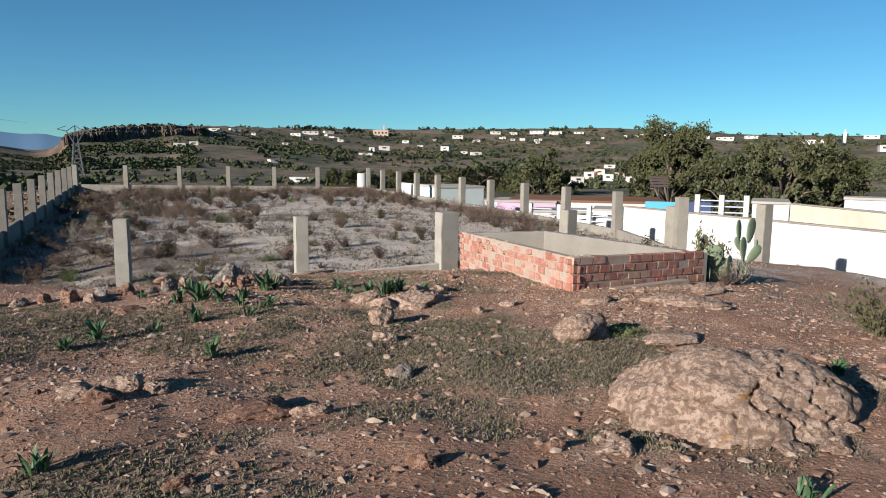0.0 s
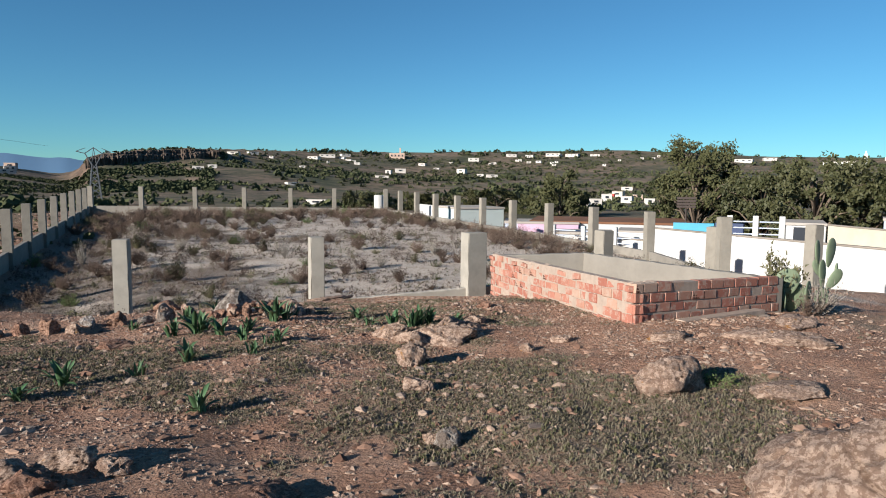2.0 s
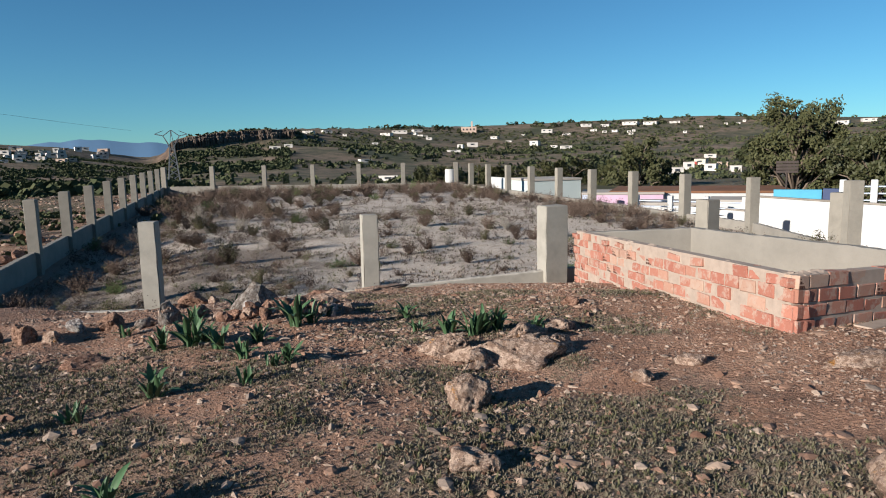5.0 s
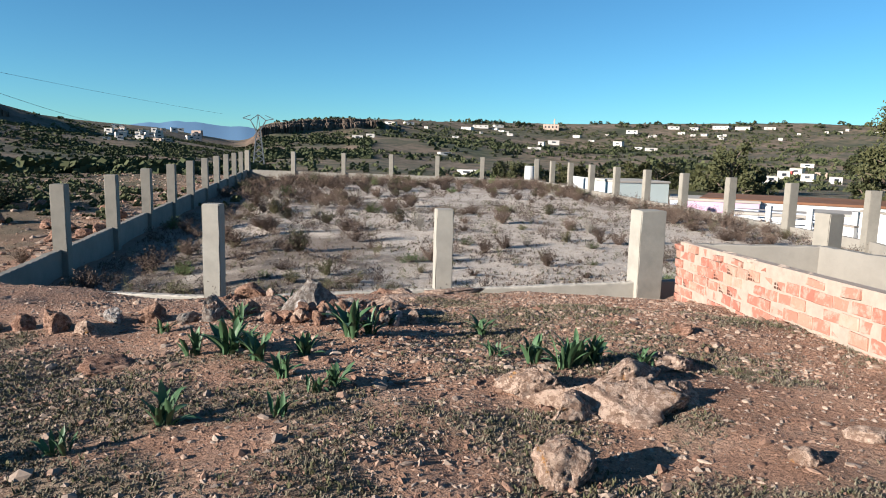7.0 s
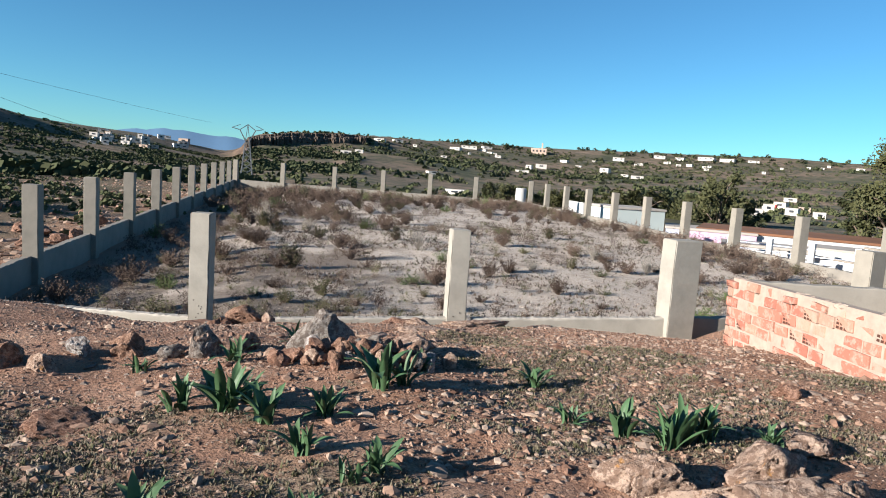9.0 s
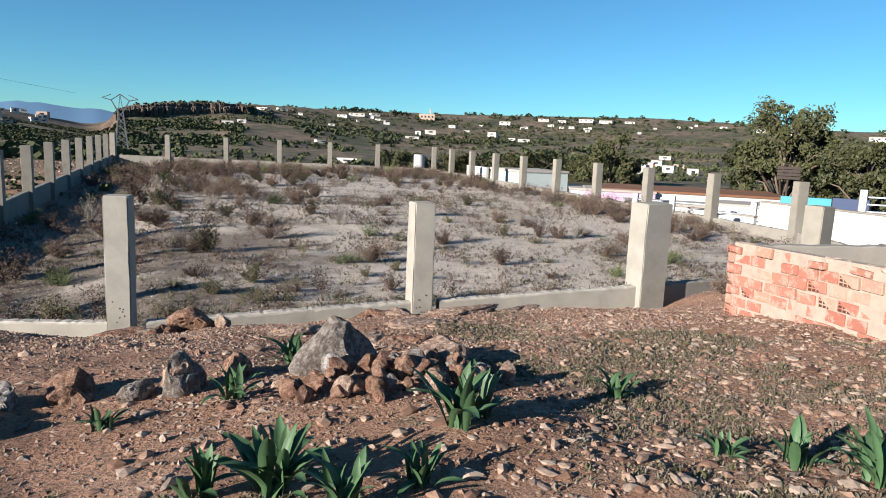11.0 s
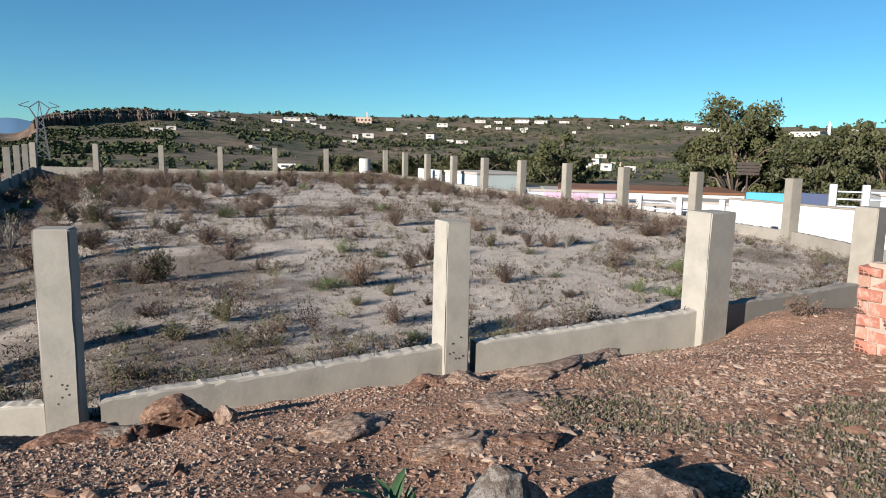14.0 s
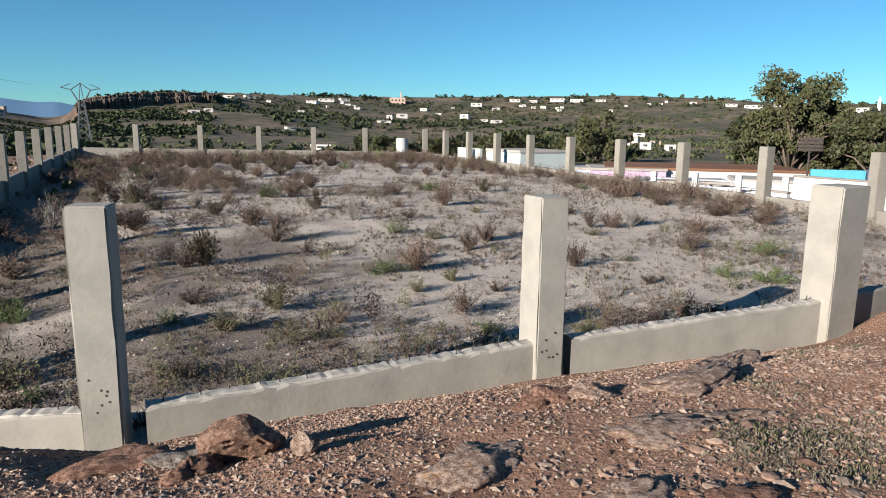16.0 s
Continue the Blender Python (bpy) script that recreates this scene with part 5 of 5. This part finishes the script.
def on_hill(az, el):
    """The place on the far slope seen at a bearing and a height above the horizon, in degrees."""
    r = np.arange(130, 1000, 2.0)
    x, y = np.sin(radians(az)) * r, np.cos(radians(az)) * r
    z = height(x, y)
    seen = np.degrees(np.arctan2(z - 2.5, r)) >= el
    i = int(np.argmax(seen)) if seen.any() else int(np.argmax((z - 2.5) / r))
    return float(x[i]), float(y[i]), float(z[i]), float(r[i])


def far_house(az, el, wide, high, material, label, rng):
    """wide and high are in degrees as seen from the slope."""
    x, y, z, r = on_hill(az, el)
    w, h = r * radians(wide), r * radians(high)
    e = thing("far_house", (x, y, z - 0.5), label, "house", "houses on the hills", -az + rng.uniform(-25, 25))
    part("wall", mesh_of("wall", box_bm(w, w * 0.7, h + 0.5), material), e)
    part("roof", mesh_of("roof", box_bm(w * 1.03, w * 0.73, h * 0.07, at=(0, 0, h + 0.5)), M_ROOF), e)
    n = max(1, int(w / 4))
    for i in range(n):
        win = box_bm(w * 0.35 / n, 0.3, h * 0.32)
        part("window", mesh_of("window", win, M_WINDOW), e, m=pose((i + 0.5) / n * w - w / 2, -w * 0.35 - 0.02, h * 0.45 + 0.5))


rng = random.Random(9)
WHITE_HOUSE, PINK_HOUSE = "small flat-roofed whitewashed house on a scrubby hill", "small flat-roofed ochre house on a scrubby hill"
for az, el, w, h in ((2.9, 0.85, 0.9, 0.35), (4.0, 1.05, 0.7, 0.3), (5.7, 2.2, 0.9, 0.22), (7.2, 2.25, 0.8, 0.2), (12.2, 1.95, 0.9, 0.2), (13.3, 2.1, 1.3, 0.22), (14.8, 2.2, 0.8, 0.18), (18.5, 0.75, 0.5, 0.3), (19.5, 0.85, 0.9, 0.35), (17.9, 0.45, 1.1, 0.16), (24.8, 0.85, 0.75, 0.35), (26.4, 0.55, 0.6, 0.25), (27.4, 0.5, 0.9, 0.25), (25.8, 1.9, 0.9, 0.25), (29.0, 2.3, 0.8, 0.2), (30.6, 2.25, 0.7, 0.18), (32.6, 2.35, 1.2, 0.22), (34.2, 2.3, 1.1, 0.2), (36.0, 2.35, 0.8, 0.15), (10.3, -0.25, 1.0, 0.25), (11.2, 1.2, 0.5, 0.15), (45.8, 1.95, 0.9, 0.2), (47.5, 1.8, 1.3, 0.25), (49.3, 1.95, 0.9, 0.2), (54.2, 1.5, 2.2, 0.3), (57.3, 1.9, 1.0, 0.2), (58.6, 1.0, 1.6, 0.4), (60.2, 1.1, 1.4, 0.4), (15.8, 1.55, 0.5, 0.15), (21.4, 1.5, 0.6, 0.18), (22.6, 1.15, 0.5, 0.15)):
    far_house(az, el, w, h, M_HOUSE, WHITE_HOUSE, rng)
for _ in range(34):
    far_house(rng.uniform(-16.5, -9.6), rng.uniform(0.2, 1.25), rng.uniform(0.3, 0.75), rng.uniform(0.2, 0.36), M_HOUSE if rng.random() < 0.75 else M_OCHRE, WHITE_HOUSE, rng)
for _ in range(22):
    far_house(rng.uniform(8, 44), rng.uniform(1.5, 2.3), rng.uniform(0.2, 0.5), rng.uniform(0.1, 0.18), M_HOUSE, WHITE_HOUSE, rng)
for az, el, w, h, m in ((36.4, -1.7, 1.0, 0.5, M_HOUSE), (37.3, -1.4, 0.8, 0.6, M_HOUSE), (38.2, -1.0, 0.9, 0.45, M_CREAM), (37.7, -1.2, 0.45, 0.45, M_RED), (39.0, -1.5, 0.9, 0.55, M_HOUSE), (38.8, -0.5, 0.9, 0.3, M_HOUSE), (39.8, -1.2, 0.7, 0.4, M_OCHRE), (35.6, -1.9, 0.8, 0.4, M_HOUSE), (12.4, -1.9, 1.7, 0.45, M_HOUSE), (40.8, -1.6, 0.8, 0.5, M_HOUSE)):
    far_house(az, el, w, h, m, "flat-roofed village house at the foot of the hill", rng)

# long ochre building with a thin minaret on the ridge, and a white minaret further round
x, y, z, r = on_hill(19.2, 2.1)
mosque = thing("hilltop_mosque", (x, y, z - 1), "ochre hilltop building with a thin minaret", "mosque", turn=-19)
part("hall", mesh_of("hall", box_bm(14, 9, 5.5, 0.1), M_OCHRE), mosque)
for i in range(4):
    part("window", mesh_of("window", box_bm(1.2, 0.4, 1.6), M_WINDOW), mosque, m=pose(-4.8 + 3.2 * i, -4.6, 2.4))
part("minaret", mesh_of("minaret", box_bm(1.3, 1.3, 10.5, 0.1), M_OCHRE), mosque, m=pose(3, 0, 0))
x, y, z, r = on_hill(55.4, 1.55)
mosque = thing("white_mosque", (x, y, z - 1), "white mosque with a square minaret on the ridge", "mosque", turn=-55)
part("hall", mesh_of("hall", box_bm(16, 10, 3.8, 0.1), M_WHITE), mosque, m=pose(-8, 0, 0))
part("minaret", mesh_of("minaret", box_bm(2.4, 2.4, 10.5, 0.1), M_WHITE), mosque, m=pose(2, 0, 0))
part("lantern", mesh_of("lantern", box_bm(1.2, 1.2, 2.2, 0.1), M_WHITE), mosque, m=pose(2, 0, 10.5))


x, y, z, r = on_hill(61.8, 2.2)
v, f = tube([(0, 0, 0), (0, 0, 18), (0, 0, 36)], [0.5, 0.4, 0.2], 4)
mast = thing("radio_mast", (x, y, z), "thin grey radio mast on the far ridge", "mast")
part("mast_shaft", raw_mesh("mast_shaft", v, f, M_GALV), mast)


def scrub(count, seed, az0, az1, r0, r1, smallest, largest, name, label, patchy=60.0, bias=0.0):
    """Round-topped far bushes and trees, each a ragged lump of leaf faces."""
    g, rng2 = np.random.default_rng(seed), random.Random(seed)
    az, r = np.radians(g.uniform(az0, az1, count * 4)), r0 + (r1 - r0) * g.random(count * 4) ** 0.8
    x, y = np.sin(az) * r, np.cos(az) * r
    keep = g.random(count * 4) < np.clip(0.25 + bias + 0.9 * value_noise(x, y, patchy, seed) + 0.4 * value_noise(x, y, patchy / 3, seed + 1), 0, 1)
    x, y, r = x[keep][:count], y[keep][:count], r[keep][:count]
    z = height(x, y)
    verts, faces = [], []
    for px, py, pz in zip(x, y, z):
        s = rng2.uniform(smallest, largest)
        for _ in range(16):
            d = Vector((rng2.gauss(0, 1), rng2.gauss(0, 1), abs(rng2.gauss(0, 0.9)))).normalized() * s * rng2.uniform(0.4, 1.0)
            u = Vector((rng2.gauss(0, 1), rng2.gauss(0, 1), rng2.gauss(0, 1))).normalized() * s * 0.4
            w = u.orthogonal().normalized() * s * 0.4
            p = Vector((px, py, pz)) + d
            o = len(verts)
            verts += [tuple(p - u), tuple(p + w), tuple(p + u), tuple(p - w)]
            faces.append((o, o + 1, o + 2, o + 3))
    tagged(new(name, raw_mesh(name, verts, faces, M_SCRUB)), label, "scrub", kind="stuff")


scrub(5000, 61, -4, 66, 150, 640, 0.5, 1.6, "hill_scrub", "dark olive scrub dotting the brown hills", 45)
scrub(520, 63, 4, 40, 200, 470, 1.0, 2.6, "valley_trees", "dark green trees filling the valley", 40, 0.05)
scrub(420, 67, -1, 66, 560, 705, 1.4, 3.4, "ridge_trees", "small dark trees along the ridge", 40, 0.1)
scrub(1100, 65, -6.5, 4, 230, 375, 0.7, 1.8, "mesa_scrub", "dark green scrub below the cliff", 50, 0.3)
scrub(6200, 69, -34, -4, 60, 420, 0.3, 1.15, "field_scrub", "low olive scrub over the brown fields", 30, 0.1)
scrub(1500, 73, -40, -5, 22, 75, 0.07, 0.3, "field_scrub", "small olive tufts on the brown field", 12, 0.1)
scrub(120, 71, -24, -8, 300, 430, 0.8, 1.6, "village_trees", "dark trees among the far houses", 50, 0.3)


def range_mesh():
    """Far mountains as a long ridge with depth; the haze before them is painted as blue."""
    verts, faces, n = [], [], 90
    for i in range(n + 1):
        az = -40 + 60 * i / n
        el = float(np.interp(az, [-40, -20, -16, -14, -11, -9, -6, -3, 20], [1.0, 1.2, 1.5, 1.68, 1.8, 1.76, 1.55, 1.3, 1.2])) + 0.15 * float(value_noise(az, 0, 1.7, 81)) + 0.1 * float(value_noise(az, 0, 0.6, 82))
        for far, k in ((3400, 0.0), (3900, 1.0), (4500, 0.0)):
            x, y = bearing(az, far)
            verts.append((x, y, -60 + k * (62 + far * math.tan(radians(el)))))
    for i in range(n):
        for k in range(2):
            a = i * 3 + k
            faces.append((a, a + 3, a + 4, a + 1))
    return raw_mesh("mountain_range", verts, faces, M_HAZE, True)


tagged(new("backdrop_mountains", range_mesh()), "far mountain range with blue haze painted into its colour", "mountains", kind="structure")



def cliff(az0, az1, rim, drops, seed):
    """The fluted dark rim of a flat-topped hill; drops is its height along the way, in degrees."""
    n, rows, verts, faces = 420, 9, [], []
    for i in range(n + 1):
        u = i / n
        az = az0 + (az1 - az0) * u
        flute = abs(float(value_noise(az, 0, 0.22, seed))) * 1.8 + abs(float(value_noise(az, 0, 0.09, seed + 1))) * 1.0
        r0 = rim[0] + (rim[1] - rim[0]) * u + 4 * float(value_noise(az, 0, 1.2, seed + 2)) + flute
        top = float(np.interp(az, RIDGE_AZ, RIDGE_EL)) - 0.03 + 0.03 * float(value_noise(az, 0, 0.4, seed + 3))
        low = top - float(np.interp(u, [0, 0.12, 0.3, 0.6, 0.8, 1], drops)) * (1 + 0.22 * float(value_noise(az, 0, 0.5, seed + 4)))
        for k in range(rows + 1):
            t = k / rows
            r = r0 + 7 * t + (45 if k == rows else 0) + 1.3 * float(value_noise(az * 9, t * 5, 0.8, seed + 5)) + (2.5 if k > 4 else 0)
            el = low + (top - low) * min(1, k / (rows - 1)) - (0.7 if k == 0 else 0)
            verts.append((math.sin(radians(az)) * r, math.cos(radians(az)) * r, 2.5 + r0 * math.tan(radians(el))))
    for i in range(n):
        for k in range(rows):
            a = i * (rows + 1) + k
            faces.append((a, a + rows + 1, a + rows + 2, a + 1))
    return raw_mesh("cliff", verts, faces, M_CLIFF)


M_CLIFF = plain("dark_cliff_rock", (0.115, 0.085, 0.066), 0.95, 0.6, 0.3, 0)
tagged(new("backdrop_cliff", cliff(-5.2, 4.6, (388, 436), [0.1, 0.35, 0.6, 0.8, 0.7, 0.15], 91)), "dark reddish cliff rimming a flat-topped hill", "cliff", kind="structure")
tagged(new("backdrop_cliff", cliff(-34, -22.6, (342, 378), [0.5, 0.6, 0.6, 0.6, 0.5, 0.2], 101)), "dark cliff edge along a flat-topped hill", "cliff", kind="structure")

# rubble and dark bush beyond the left fence
for i, (x, y, s) in enumerate(((-7.4, 19.5, 0.35), (-7.0, 20.4, 0.28), (-6.8, 21.2, 0.3), (-7.9, 21.5, 0.4), (-8.6, 22.0, 0.3), (-7.2, 24.5, 0.35), (-9.2, 18.0, 0.3), (-10.4, 23.0, 0.4), (-8.3, 27.0, 0.4), (-11.5, 27.5, 0.4), (-12.6, 26.4, 0.45), (-13.4, 26.6, 0.5), (-14.6, 26.6, 0.45), (-11.4, 29.0, 0.4), (-15.6, 26.4, 0.5))):
    rock("rock", x, y, (s, s * 0.8, s * 0.7), 300 + i, M_ROCK_RED, "rough rock lying in the field outside the fence", "rubble outside the fence", 0.3, i * 40, 9, 0.18, 3)


def field_rubble(count, seed):
    g = np.random.default_rng(seed)
    x, y = -6.4 - 26 * g.random(count) ** 1.6, 11.5 + 48 * g.random(count)
    size = 0.03 + 0.15 * g.random(count) ** 6
    bm = bmesh.new()
    bmesh.ops.create_icosphere(bm, subdivisions=1, radius=1)
    base = np.array([v.co[:] for v in bm.verts])
    tris = np.array([[v.index for v in f.verts] for f in bm.faces])
    bm.free()
    shape = base[None] * (size[:, None] * np.stack([g.uniform(0.7, 1.4, count), g.uniform(0.6, 1.1, count), g.uniform(0.4, 0.8, count)], 1))[:, None] * g.uniform(0.55, 1.3, (count, len(base), 1))
    v = shape + np.stack([x, y, height(x, y)], 1)[:, None]
    f = tris[None] + (np.arange(count) * len(base))[:, None, None]
    me = raw_mesh("field_rubble", v.reshape(-1, 3).tolist(), f.reshape(-1, 3).tolist(), M_GRAVEL)
    tagged(new("field_rubble", me), "reddish rubble strewn over the field outside the fence", "rubble", kind="stuff")


field_rubble(7000, 99)
# shrub by the slope's right
for x, y, w, h, kind, seed in ((5.1, -0.85, 0.9, 0.55, "olive", 3001), (6.85, 3.05, 0.8, 0.8, "olive", 3002), (6.95, 2.45, 0.7, 0.5, "pale", 3003), (6.6, 2.35, 0.45, 0.3, "dry", 3009), (10.6, 8.6, 1.0, 0.7, "olive", 3004), (12.0, 9.3, 0.9, 0.5, "dry", 3005), (2.75, 0.1, 0.35, 0.14, "green", 3006), (6.2, 9.0, 0.6, 0.3, "dry", 3007), (11.5, 10.2, 0.8, 0.4, "dry", 3008)):
    shrub(x, y, w, h, kind, seed)
for x, y, w, h, kind, seed in ((-12.4, 27.8, 2.2, 1.3, "dark", 3011), (-13.8, 27.6, 2.6, 1.9, "dark", 3012), (-15.2, 28.4, 2.4, 1.7, "dark", 3013), (-14.4, 29.6, 2.6, 2.0, "dark", 3014), (-6.9, 16.0, 0.7, 0.5, "dry", 3015)):
    shrub(x, y, w, h, kind, seed)
